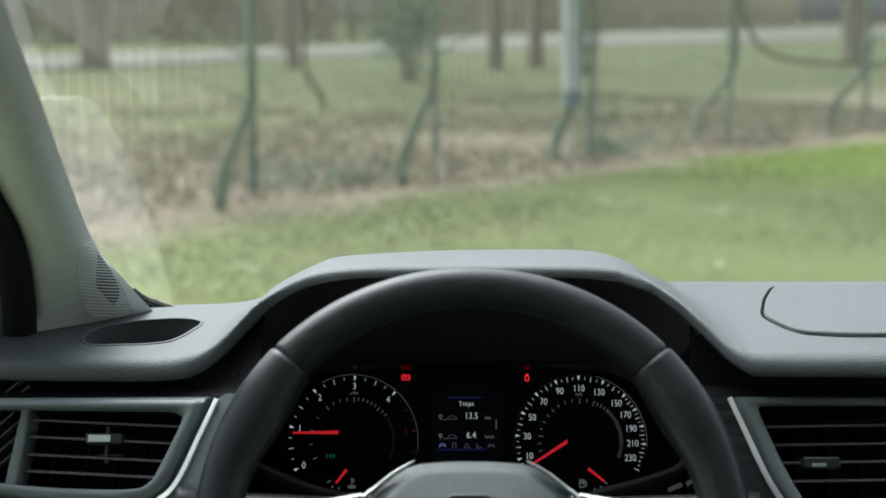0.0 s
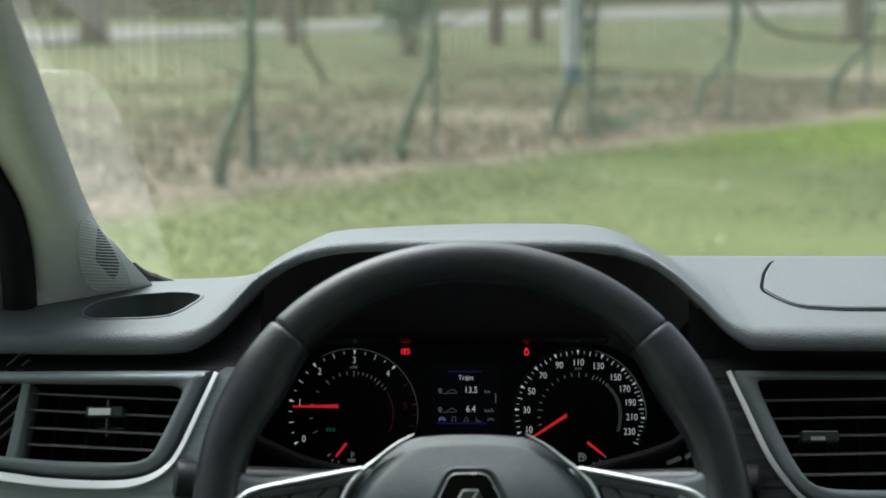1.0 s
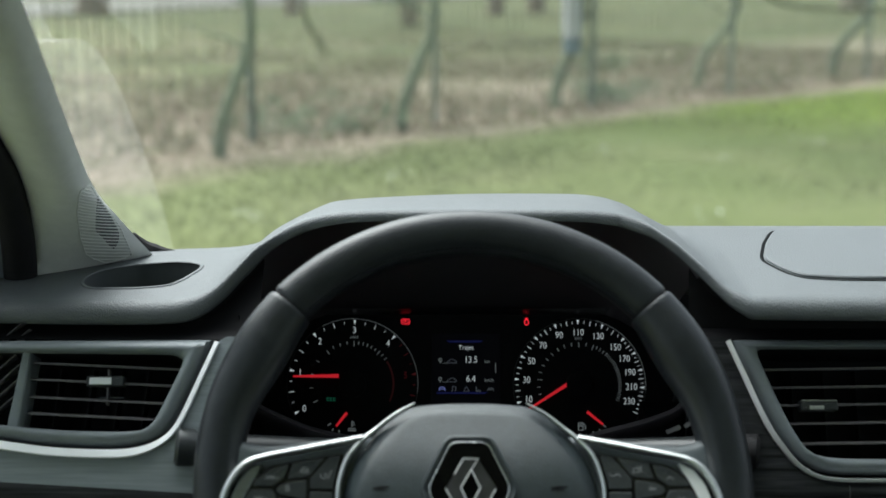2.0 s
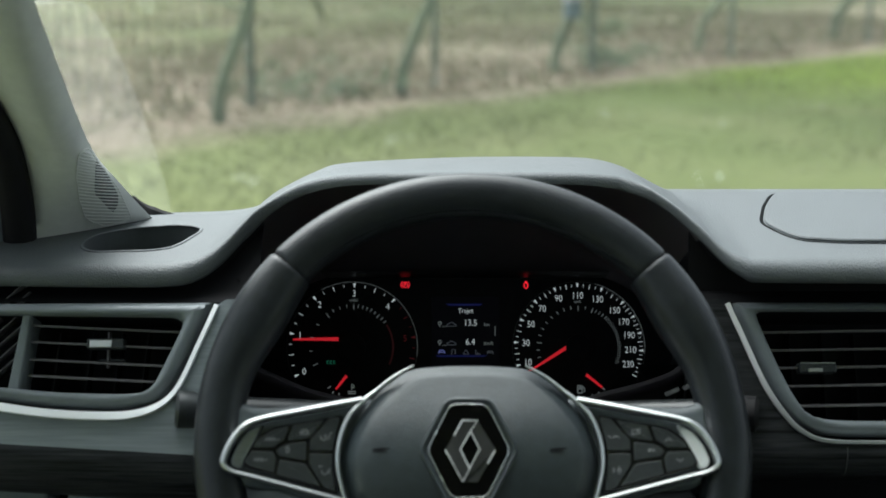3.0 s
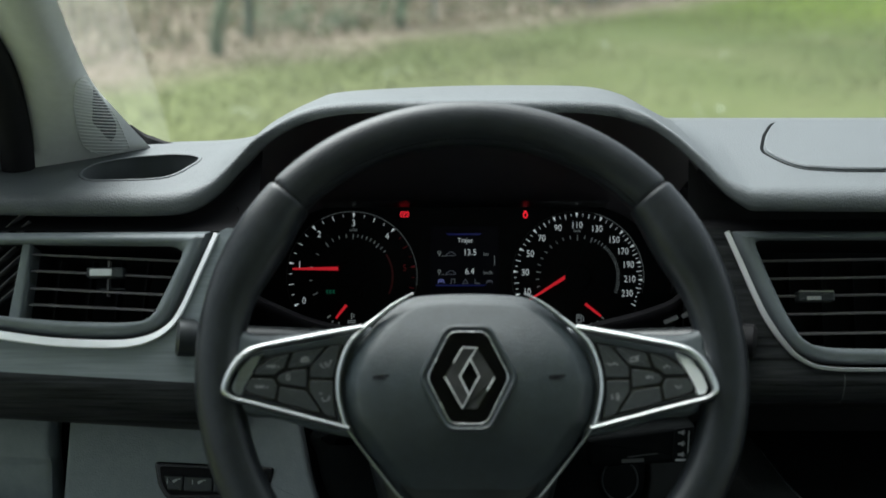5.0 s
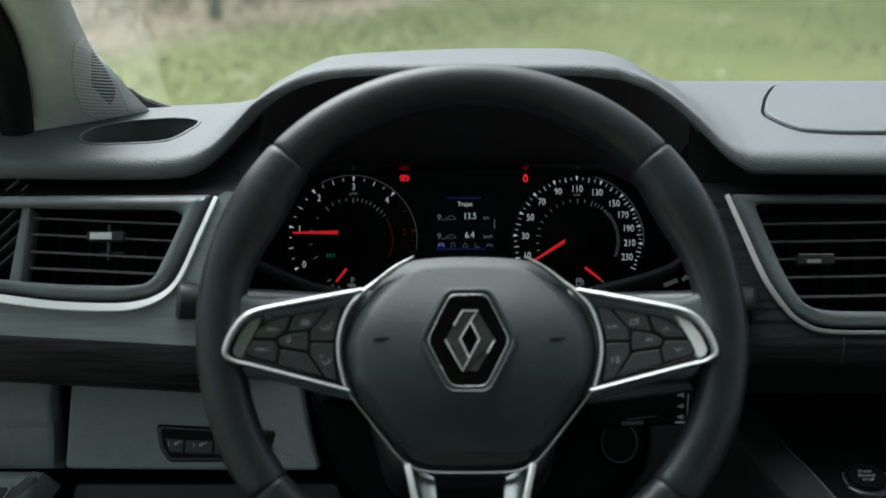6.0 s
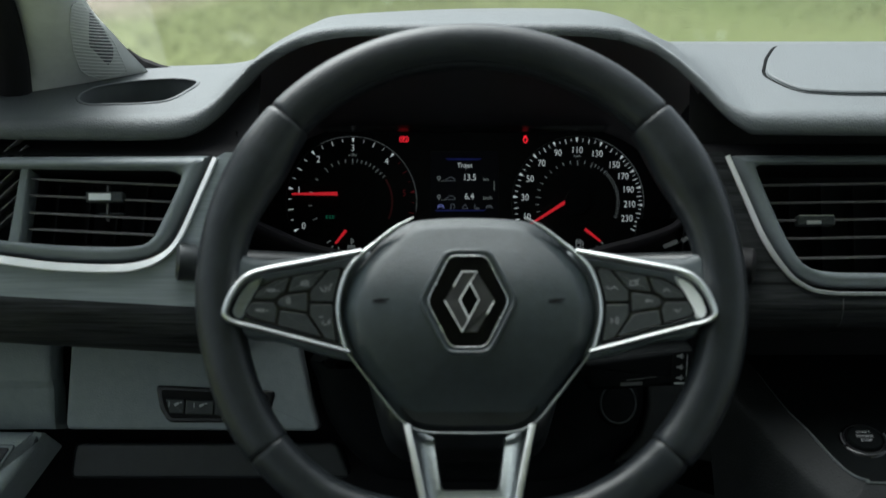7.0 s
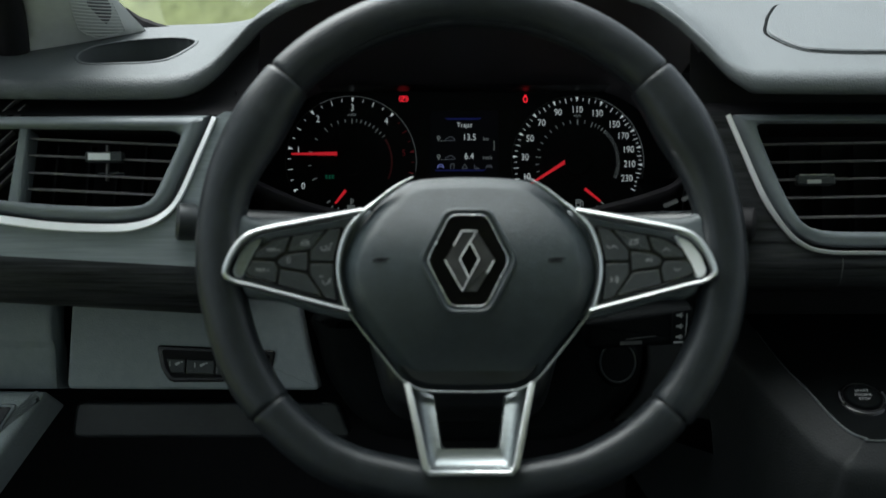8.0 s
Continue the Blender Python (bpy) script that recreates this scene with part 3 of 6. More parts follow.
def brow_section(x):
    (yl, zl), (yr, zr), (yc, zc) = lip_at(x), ridge_at(x), crest_at(x)
    zl -= 0.0008
    # a rolled front: tight over the arch, broad along the side pads
    roll_ = float(np.interp(x, [-0.25, -0.18, -0.13, 0.13, 0.20, 0.25], [0.013, 0.011, 0.005, 0.005, 0.008, 0.014]))

    def top_z(y):
        f = (y - yr) / (yc - yr)
        return zr + (zc - zr) * f + 0.0015 * math.sin(math.pi * max(0.0, f))
    h = zr - zl
    front = [(yl + 0.060, zl + 0.002), (yl + 0.012, zl - 0.0005), (yl + 0.003, zl)]
    p0, p1, p2 = (yl, zl + 0.10 * h), (min(yl, yr) - 0.0005, zr + 0.0006), (yr + roll_, top_z(yr + roll_))
    for t in np.linspace(0, 1, 9):
        front.append(tuple((1 - t) ** 2 * p0[k] + 2 * t * (1 - t) * p1[k] + t * t * p2[k] for k in (0, 1)))
    f0 = roll_ / (yc - yr)
    top = [(yr + (yc - yr) * f, zr + (zc - zr) * f + 0.0015 * math.sin(math.pi * f)) for f in np.linspace(f0, 1, 39)[1:]]
    back = [(yc + 0.03, zc - 0.004), (yc + 0.10, zc - 0.025), (yc + 0.22, zc - 0.06), (1.44, 1.03)]
    return front + top + back


CUP = spline([(-0.2789, 0.9665), (-0.2816, 0.9815), (-0.2799, 0.9969), (-0.2751, 1.0097), (-0.2674, 1.0188), (-0.2578, 1.027), (-0.2477, 1.0333), (-0.2252, 1.0371), (-0.213, 1.0343), (-0.2024, 1.0271), (-0.1952, 1.0158),
              (-0.1948, 1.0008), (-0.1981, 0.9872), (-0.2013, 0.974), (-0.2051, 0.9647), (-0.2091, 0.9583), (-0.2168, 0.9538), (-0.2291, 0.9511), (-0.2504, 0.9502), (-0.2641, 0.9502), (-0.2718, 0.9546)], 3, True)


def inside(poly, x, y):
    c = False
    for i in range(len(poly)):
        (x0, y0), (x1, y1) = poly[i - 1], poly[i]
        if (y0 > y) != (y1 > y) and x < (x1 - x0) * (y - y0) / (y1 - y0) + x0:
            c = not c
    return c


def pad_z(x, y):
    (yr, zr), (yc, zc) = ridge_at(x), crest_at(x)
    f = (y - yr) / (yc - yr)
    return zr + (zc - zr) * f + 0.0015 * math.sin(math.pi * min(1, max(0, f)))


stations = np.concatenate([np.linspace(-0.43, -0.30, 12), np.linspace(-0.297, 0.26, 170), np.linspace(0.27, 1.05, 30)])
bm = bmesh.new()
vs = [[bm.verts.new((x, y, z)) for y, z in brow_section(x)] for x in stations]
for i in range(len(vs) - 1):
    for j in range(len(vs[0]) - 1):
        q = (vs[i][j], vs[i + 1][j], vs[i + 1][j + 1], vs[i][j + 1])
        cx, cy = sum(v.co.x for v in q) / 4, sum(v.co.y for v in q) / 4
        if j > 11 and inside(CUP, cx, cy):
            continue
        bm.faces.new(q)
for v in [v for v in bm.verts if not v.link_faces]:
    bm.verts.remove(v)
part("top_pad", bm, M_PAD, dash, "soft grained grey upper pad", angle=70)

# cup recess let into the pad
bm = bmesh.new()
rings = []
for d, s in ((0.0, 1.0), (0.004, 0.985), (0.04, 0.95), (0.068, 0.90), (0.074, 0.8)):
    cx, cy = CUP.mean(0)
    rings.append([(cx + (x - cx) * s, cy + (y - cy) * s, pad_z(x, y) - d) for x, y in CUP])
skin(bm, rings, caps=False)
bm.faces.new([bm.verts.new(p) for p in rings[-1]])
cup = part("cup_recess", bm, M_WELL, dash, "oval storage recess")
rim_path = [(x, y, pad_z(x, y) + 0.0002) for x, y in CUP]
part("recess_lip", sweep(rim_path, circle(0.0015, 8, 0.6), (0, 0, 1), True), M_PAD, cup)

# hinged lid of the upper glovebox
LID = rounded([(0.296, 1.054), (0.276, 1.052), (0.2700, 1.042), (0.2584, 1.0133), (0.2482, 0.9782), (0.2470, 0.967), (0.2515, 0.953), (0.2585, 0.938), (0.268, 0.928), (0.295, 0.9235), (0.66, 0.9215), (0.70, 0.93), (0.70, 1.05)], 0.008, 4)
lid = thing("storage_lid", (0.45, 0.95, 1.175), "flat grey storage lid let into the dashboard top", "lid")
bm = bmesh.new()
li = inset(LID, 0.0022)
li2 = inset(LID, 0.0032)
skin(bm, [[(x, y, pad_z(x, y) - 0.004) for x, y in li], [(x, y, pad_z(x, y) + 0.0012) for x, y in li], [(x, y, pad_z(x, y) + 0.0021) for x, y in li2]])
part("lid_panel", bm, M_PAD, lid)
part("lid_gap", sweep([(x, y, pad_z(x, y) - 0.0002) for x, y in LID], [(-0.0019, 0), (0, 0.0007), (0.0019, 0), (0, -0.002)], (0, 0, 1), True), M_CONSOLE, lid, "dark shut line round the lid")

# ---- fascia, vents and trim ----
F = tilted((0.0, 0.90, 1.135), 25)
CHROME_L = [(-0.1635, -0.004), (-0.175, -0.031), (-0.188, -0.061), (-0.199, -0.0745), (-0.215, -0.082), (-0.236, -0.0845), (-0.277, -0.083), (-0.317, -0.078), (-0.40, -0.066)]
CHROME_R = [(0.207, -0.003), (0.216, -0.025), (0.232, -0.063), (0.247, -0.086), (0.259, -0.0965), (0.276, -0.102), (0.32, -0.103), (0.50, -0.103), (0.62, -0.103)]
cl_l, cl_r = spline(CHROME_L, 6), spline(CHROME_R, 6)


def strip_trim(name, line, w, parent, material, label, widths):
    # a wedge whose face leans up on the driver's side and outwards beside the centre vent
    prof = [(-w, -0.002), (-w, 0.0030), (-0.8 * w, 0.0038), (0.75 * w, 0.0018), (w, 0.0010), (w, -0.002)]
    nrm = F(0, 0, 1) - F(0, 0, 0)
    ks = np.interp(np.linspace(0, 1, len(line)), [0, 0.3, 0.55, 1], widths)
    return part(name, sweep([tuple(F(a, b, 0.001)) for a, b in line], prof, nrm, scales=ks), material, parent, label)


# grain-pattern trim: a flat face along the strip, then a turn under
def rolled_edge(x0, x1, low, sec):
    bm = bmesh.new()
    skin(bm, [[tuple(F(x, low(x) + b, c)) for b, c in sec] for x in np.linspace(x0, x1, 12)], closed_ring=False)
    return bm


def flat_face(poly):
    bm = bmesh.new()
    bm.faces.new([bm.verts.new(F(a, b, 0)) for a, b in poly])
    return bm


def joint(x):
    """Where the trim's lit tone gives way to its shaded one, falling towards the wheel."""
    return -0.1117 - 0.0577 * (x + 0.183)


LOW = -0.1065
poly = [(-0.157, 0.0), (-0.150, 0.0), (-0.150, joint(-0.150)), (-0.43, joint(-0.43)), (-0.43, -0.062)] + [(a, b) for a, b in cl_l[::-1]]
# the face is the same trim, coloured as if lit
part("trim_face", flat_face(poly), M_WOOD_LIT, dash, "wood-grain face under the bright strip, in its lit grey")
ROLL = [(0.0, 0.0), (-0.003, 0.0006), (-0.010, -0.0008), (-0.019, -0.0050), (-0.0265, -0.0115), (-0.0315, -0.020), (-0.0335, -0.031), (-0.028, -0.090)]
part("grain_trim", rolled_edge(-0.43, -0.150, joint, ROLL), M_WOOD, dash, "wood-grain trim in its shaded dark grey")
poly = [(0.186, 0.0), (0.204, 0.0)] + [(a, b) for a, b in cl_r] + [(0.95, -0.103), (0.95, LOW), (0.186, LOW)]
UNDER = [(0.0, 0.0), (-0.004, 0.0), (-0.009, -0.0018), (-0.0145, -0.0055), (-0.0185, -0.0105), (-0.0200, -0.017), (-0.0205, -0.038), (-0.021, -0.144)]
part("grain_trim", flat_face(poly), M_WOOD, dash, "wood-grain trim in its shaded dark grey")
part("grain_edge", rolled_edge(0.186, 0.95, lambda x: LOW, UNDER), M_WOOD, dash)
strip_trim("trim_strip", cl_l, 0.0031, dash, M_PLATE, "bright satin trim strip", (0.6, 0.65, 1.0, 1.05))
strip_trim("trim_strip", cl_r, 0.0022, dash, M_PLATE, "bright satin trim strip", (0.72, 0.8, 0.6, 0.5))
bm = sweep([tuple(F(0.2885, LOW + b, c + 0.0003)) for b, c in UNDER[:6]], circle(0.0004, 6), (1, 0, 0))
part("panel_joint", bm, M_DIMMARK, dash)


def air_vent(name, outer, hole, label):
    """A surround with a funnel-shaped opening and a dark duct behind."""
    v = thing(name, F(*np.mean(np.array(hole), 0), 0), label, "air vent", "air vents of the dashboard")
    bm = bmesh.new()
    n = len(outer)
    # a broad rounding outside, a flat land, then the funnel
    ring = [[tuple(F(a, b, c)) for a, b in inset(outer, d)] for d, c in ((0.0, -0.010), (0.0010, -0.0048), (0.0025, -0.0010), (0.0042, 0.0014), (0.0058, 0.0026))]
    o2 = inset(outer, 0.0058)
    hole = np.array(hole)
    for f, c in ((0.35, 0.0030), (0.65, 0.0024), (0.88, 0.0002), (1.0, -0.0055)):
        ring.append([tuple(F(*(o2[k] * (1 - f) + hole[k] * f), c)) for k in range(n)])
    cx, cy = hole.mean(0)
    ring.append([tuple(F(a, b, -0.007)) for a, b in hole])
    skin(bm, ring, caps=False)
    part("vent_surround", bm, M_TRIM, v, angle=60)
    # the duct takes the unlit black, its shade put into the colour
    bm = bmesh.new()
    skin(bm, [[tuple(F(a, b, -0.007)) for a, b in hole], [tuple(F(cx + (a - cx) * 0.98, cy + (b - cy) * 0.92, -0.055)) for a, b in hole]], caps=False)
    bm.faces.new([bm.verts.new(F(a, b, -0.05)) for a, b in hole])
    part("duct", bm, M_VOID, v, "duct behind the slats, blackened as if in shade")
    return v


def resample(line, n):
    p = np.array(line, float)
    d = np.concatenate([[0], np.cumsum(np.linalg.norm(np.diff(p, axis=0), axis=1))])
    q = np.linspace(0, d[-1], n)
    return np.stack([np.interp(q, d, p[:, 0]), np.interp(q, d, p[:, 1])], 1)


def slat(v, a0, b0, a1, b1, c=-0.012, depth=0.012, th=0.0008, tip=0.0):
    """A horizontal blade, thin at its front edge, leaning a little."""
    prof = [(-th, 0.0), (-th * 0.6, 0.0012), (th * 0.6, 0.0012), (th, 0.0), (th * 1.2, -depth), (-th * 1.2, -depth)]
    nrm = (F(0, -0.12, 1) - F(0, 0, 0))
    part("slat", sweep([tuple(F(a0 + (a1 - a0) * f, b0 + (b1 - b0) * f, c + tip * math.sin(math.pi * f))) for f in np.linspace(0, 1, 5)], prof, nrm), M_SLAT, v)


def upright(v, a0, b0, a1, b1, c=-0.030, w=0.0008):
    prof = [(-w, 0), (w, 0), (w, -0.014), (-w, -0.014)]
    part("vane", sweep([tuple(F(a0, b0, c)), tuple(F(a1, b1, c))], prof, F(0, 0, 1) - F(0, 0, 0)), M_VOID, v)


# driver's corner vent: outer edge runs along the bright strip
off_l = [(a - 0.0048, b + 0.0015) for a, b in CHROME_L[:4]] + [(-0.217, -0.0775), (-0.237, -0.0798), (-0.277, -0.0785), (-0.317, -0.0735), (-0.40, -0.0615)]
o_line = spline(off_l, 6)
right_top = (-0.1675, -0.0015)
outer = np.vstack([resample(np.vstack([[right_top], o_line]), 40), resample([(-0.40, -0.058), (-0.40, -0.0035)], 8)[1:], resample([(-0.39, -0.002), (-0.172, -0.001)], 16)])
hole_r = [(-0.1935, -0.0135), (-0.1892, -0.0200), (-0.2055, -0.0570), (-0.2100, -0.0635), (-0.2190, -0.0680), (-0.258, -0.0678), (-0.295, -0.0657), (-0.385, -0.057)]
hole = np.vstack([resample(spline(hole_r, 6), 40), resample([(-0.387, -0.052), (-0.387, -0.018)], 8)[1:], resample([(-0.383, -0.0105), (-0.198, -0.0125)], 16)])
vent_l = air_vent("corner_air_vent", outer, hole, "driver's corner air vent with thin black slats")
for b0, b1, a1 in ((-0.0176, -0.0226, -0.1920), (-0.0297, -0.0347, -0.1980), (-0.0426, -0.0476, -0.2035), (-0.0546, -0.0592, -0.2095)):
    slat(vent_l, -0.301, b0, a1, b1)
for a in (-0.283, -0.259, -0.238, -0.218):
    upright(vent_l, a, -0.021, a - 0.004, -0.064, c=-0.024)
# the lever behind the tab that joins the slats
part("lever", sweep([tuple(F(-0.2455, b, -0.016)) for b in (-0.022, -0.034, -0.048)], [(-0.0007, 0), (0.0007, 0), (0.0007, -0.006), (-0.0007, -0.006)], F(0, 0, 1) - F(0, 0, 0)), M_SLAT, vent_l)
part("lever", sweep([tuple(F(a, -0.0425, -0.018)) for a in (-0.252, -0.243, -0.234)], [(-0.0006, 0), (0.0006, 0), (0.0006, -0.006), (-0.0006, -0.006)], F(0, 0, 1) - F(0, 0, 0)), M_SMOOTH, vent_l)
bm = bmesh.new()
plate(rounded([(-0.3058, -0.0098), (-0.2997, -0.0100), (-0.3055, -0.0665), (-0.3138, -0.0655)], 0.001, 2), F, -0.03, -0.0045, 0.001, bm)
part("divider", bm, M_TRIM, vent_l, "flat bar between the two halves")
for k in range(6):
    slat(vent_l, -0.352, -0.0780 + 0.0105 * k, -0.305, -0.0345 + 0.0105 * k, -0.014, th=0.0005)
bm = rbox(bmesh.new(), F, -0.2588, -0.2320, -0.0353, -0.0279, -0.016, -0.0065, 0.001, 0.0008)
tab = part("vent_tab", bm, M_BUTTON, vent_l)
part("tab_plate", rbox(bmesh.new(), F, -0.2566, -0.2405, -0.0342, -0.0291, -0.008, -0.0056, 0.0005, 0.0004), M_PLATE, tab, "bright metal plate")

# centre vent: slanting end, wide slats
off_r = [(a + 0.0042, b + 0.001) for a, b in CHROME_R[:4]] + [(0.262, -0.0925), (0.277, -0.0978), (0.32, -0.099), (0.50, -0.099)]
o_line = spline(off_r, 6)
outer = np.vstack([resample(np.vstack([[(0.2125, -0.0015)], o_line]), 40), resample([(0.50, -0.095), (0.50, -0.004)], 8)[1:], resample([(0.492, -0.0008), (0.217, -0.0008)], 16)])
hole_r = [(0.2285, -0.0105), (0.2320, -0.0220), (0.2460, -0.0560), (0.2575, -0.0775), (0.2640, -0.0835), (0.2740, -0.0865), (0.32, -0.0875), (0.488, -0.0875)]
hole = np.vstack([resample(spline(hole_r, 6), 40), resample([(0.490, -0.084), (0.490, -0.018)], 8)[1:], resample([(0.486, -0.0078), (0.2325, -0.0083)], 16)])
vent_r = air_vent("centre_air_vent", outer, hole, "wide centre air vent with thin black slats")
for b, a0 in ((-0.0227, 0.2325), (-0.0360, 0.2385), (-0.0489, 0.2450), (-0.0621, 0.2525), (-0.0766, 0.2600)):
    slat(vent_r, a0, b, 0.489, b + 0.004)
for a in np.arange(0.262, 0.48, 0.024):
    upright(vent_r, a, -0.020, a, -0.086, c=-0.036)
bm = rbox(bmesh.new(), F, 0.2592, 0.2862, -0.0528, -0.0453, -0.016, -0.0060, 0.0016, 0.0010)
tab = part("vent_tab", bm, M_BUTTON, vent_r)
# a chrome strip draws the highlight along the tab's top
part("tab_highlight", sweep([tuple(F(a, -0.0456, -0.0066)) for a in (0.2602, 0.273, 0.2852)], circle(0.0005, 6), (0, 0, 1)), M_CHROME, tab, "bright strip for the highlight on the upper edge")
part("tab_plate", rbox(bmesh.new(), F, 0.2653, 0.2757, -0.0522, -0.0494, -0.008, -0.0050, 0.0005, 0.0004), M_CHROME, tab, "bright metal plate")

# black panels standing in for the shaded hollow behind the fascia, and the hood lining down to the dials
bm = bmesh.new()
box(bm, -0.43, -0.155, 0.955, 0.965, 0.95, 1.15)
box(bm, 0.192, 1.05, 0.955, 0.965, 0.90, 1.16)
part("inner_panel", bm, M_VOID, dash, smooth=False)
# added black sheets stand in for the shade between brow and fascia
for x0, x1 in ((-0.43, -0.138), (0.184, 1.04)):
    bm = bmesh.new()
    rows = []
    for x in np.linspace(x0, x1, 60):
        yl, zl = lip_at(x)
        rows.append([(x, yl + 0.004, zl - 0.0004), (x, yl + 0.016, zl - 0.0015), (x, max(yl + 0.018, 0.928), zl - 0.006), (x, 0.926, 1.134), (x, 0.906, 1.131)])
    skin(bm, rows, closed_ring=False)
    part("brow_gap_sheet", bm, M_VOID, dash, "black sheet filling the shaded gap under the brow", angle=70)
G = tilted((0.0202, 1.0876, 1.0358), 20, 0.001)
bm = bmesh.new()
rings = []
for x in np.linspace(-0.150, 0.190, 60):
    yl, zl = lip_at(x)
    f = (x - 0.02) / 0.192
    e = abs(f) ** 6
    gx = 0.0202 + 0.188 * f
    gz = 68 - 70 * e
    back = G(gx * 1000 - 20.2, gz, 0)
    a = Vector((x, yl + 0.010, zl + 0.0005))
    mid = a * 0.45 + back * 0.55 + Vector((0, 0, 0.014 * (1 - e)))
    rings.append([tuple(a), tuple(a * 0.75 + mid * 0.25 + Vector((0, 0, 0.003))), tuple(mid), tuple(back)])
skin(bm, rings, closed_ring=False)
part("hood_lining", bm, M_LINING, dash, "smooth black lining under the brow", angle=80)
# side cheeks that carry the lining down behind the wheel, blackened for the shade there
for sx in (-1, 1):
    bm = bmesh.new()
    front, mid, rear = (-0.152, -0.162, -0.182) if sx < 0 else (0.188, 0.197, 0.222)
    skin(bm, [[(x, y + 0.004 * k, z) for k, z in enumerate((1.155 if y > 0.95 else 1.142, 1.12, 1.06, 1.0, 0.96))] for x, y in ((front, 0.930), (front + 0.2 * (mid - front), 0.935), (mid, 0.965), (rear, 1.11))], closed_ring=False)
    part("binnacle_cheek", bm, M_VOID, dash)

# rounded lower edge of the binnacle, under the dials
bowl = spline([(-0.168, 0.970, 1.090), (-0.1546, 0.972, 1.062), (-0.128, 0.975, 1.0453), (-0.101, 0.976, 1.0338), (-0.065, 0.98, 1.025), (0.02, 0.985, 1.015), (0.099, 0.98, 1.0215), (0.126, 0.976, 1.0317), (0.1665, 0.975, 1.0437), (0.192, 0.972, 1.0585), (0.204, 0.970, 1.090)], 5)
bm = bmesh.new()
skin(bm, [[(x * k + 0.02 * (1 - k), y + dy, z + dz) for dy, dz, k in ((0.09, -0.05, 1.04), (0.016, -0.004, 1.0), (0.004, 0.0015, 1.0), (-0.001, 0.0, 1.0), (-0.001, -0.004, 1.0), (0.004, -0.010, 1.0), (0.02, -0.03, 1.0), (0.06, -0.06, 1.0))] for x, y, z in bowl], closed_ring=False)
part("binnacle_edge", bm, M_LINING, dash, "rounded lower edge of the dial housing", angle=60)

# ---- lower dashboard ----
K = tilted((0.0, 0.9204, 0.9688), 25, 1.04)
bm = bmesh.new()
low = [(-0.2782, 0.024), (-0.1110, 0.020), (-0.1004, -0.0308), (-0.0917, -0.0605), (-0.2817, -0.0591)]
plate(rounded(low, 0.005), K, -0.03, 0.0, 0.002, bm)
part("knee_panel", bm, M_LOWER, dash, "grained grey knee panel")
bm = bmesh.new()
sec = [(0.026, -0.030), (0.024, -0.004), (0.006, -0.0015), (-0.004, 0.0), (-0.0215, 0.0), (-0.0245, -0.0012), (-0.0275, -0.0040), (-0.0300, -0.0052), (-0.056, -0.0068), (-0.0595, -0.009), (-0.0605, -0.030)]
skin(bm, [[tuple(K(x - dx - 0.04 * min(0, b), b, c - dc)) for b, c in sec] for x, dx, dc in ((-0.43, 0, 0), (-0.30, 0, 0), (-0.2965, 0, 0.0004), (-0.2945, 0, 0.0020), (-0.2938, 0, 0.030))], closed_ring=False)
part("end_panel", bm, M_LOWER, dash, "stepped grey end panel", angle=50)
# right-hand panel, its plastic darkened for the weaker light there
bm = bmesh.new()
plate(rounded([(0.156, -0.020), (0.2085, -0.020), (0.2162, -0.0334), (0.2700, -0.131), (0.250, -0.1165), (0.2322, -0.1024), (0.2095, -0.088), (0.1858, -0.0825), (0.128, -0.086), (0.140, -0.075), (0.151, -0.062), (0.157, -0.045)], 0.004), K, -0.03, -0.004, 0.002, bm)
part("knee_panel", bm, M_KNEE, dash, "grained grey knee panel")
bm = bmesh.new()
plate(rounded([(-0.282, -0.071), (-0.08, -0.071), (-0.07, -0.098), (-0.285, -0.098)], 0.006), K, -0.06, -0.026, 0.002, bm)
part("under_panel", bm, M_SMOOTH, dash)
# black sheet standing in for the shaded footwell
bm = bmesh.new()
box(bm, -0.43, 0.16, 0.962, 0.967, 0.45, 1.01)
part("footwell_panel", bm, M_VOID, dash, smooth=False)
# switch bank
bank = thing("switch_bank", K(-0.17, -0.045, 0.0), "black framed bank of small switches in the knee panel", "switches")
bz = [(-0.2145, -0.0262), (-0.1245, -0.0306), (-0.1300, -0.0543), (-0.2044, -0.0543), (-0.2112, -0.0440)]
part("bank_frame", plate(rounded(bz, 0.004), K, -0.004, 0.0018, 0.0012), M_GLOSS, bank)
part("bank_well", plate(rounded([tuple(q) for q in inset(bz, 0.0032)], 0.003), K, -0.004, 0.0022, 0.0006), M_VOID, bank)
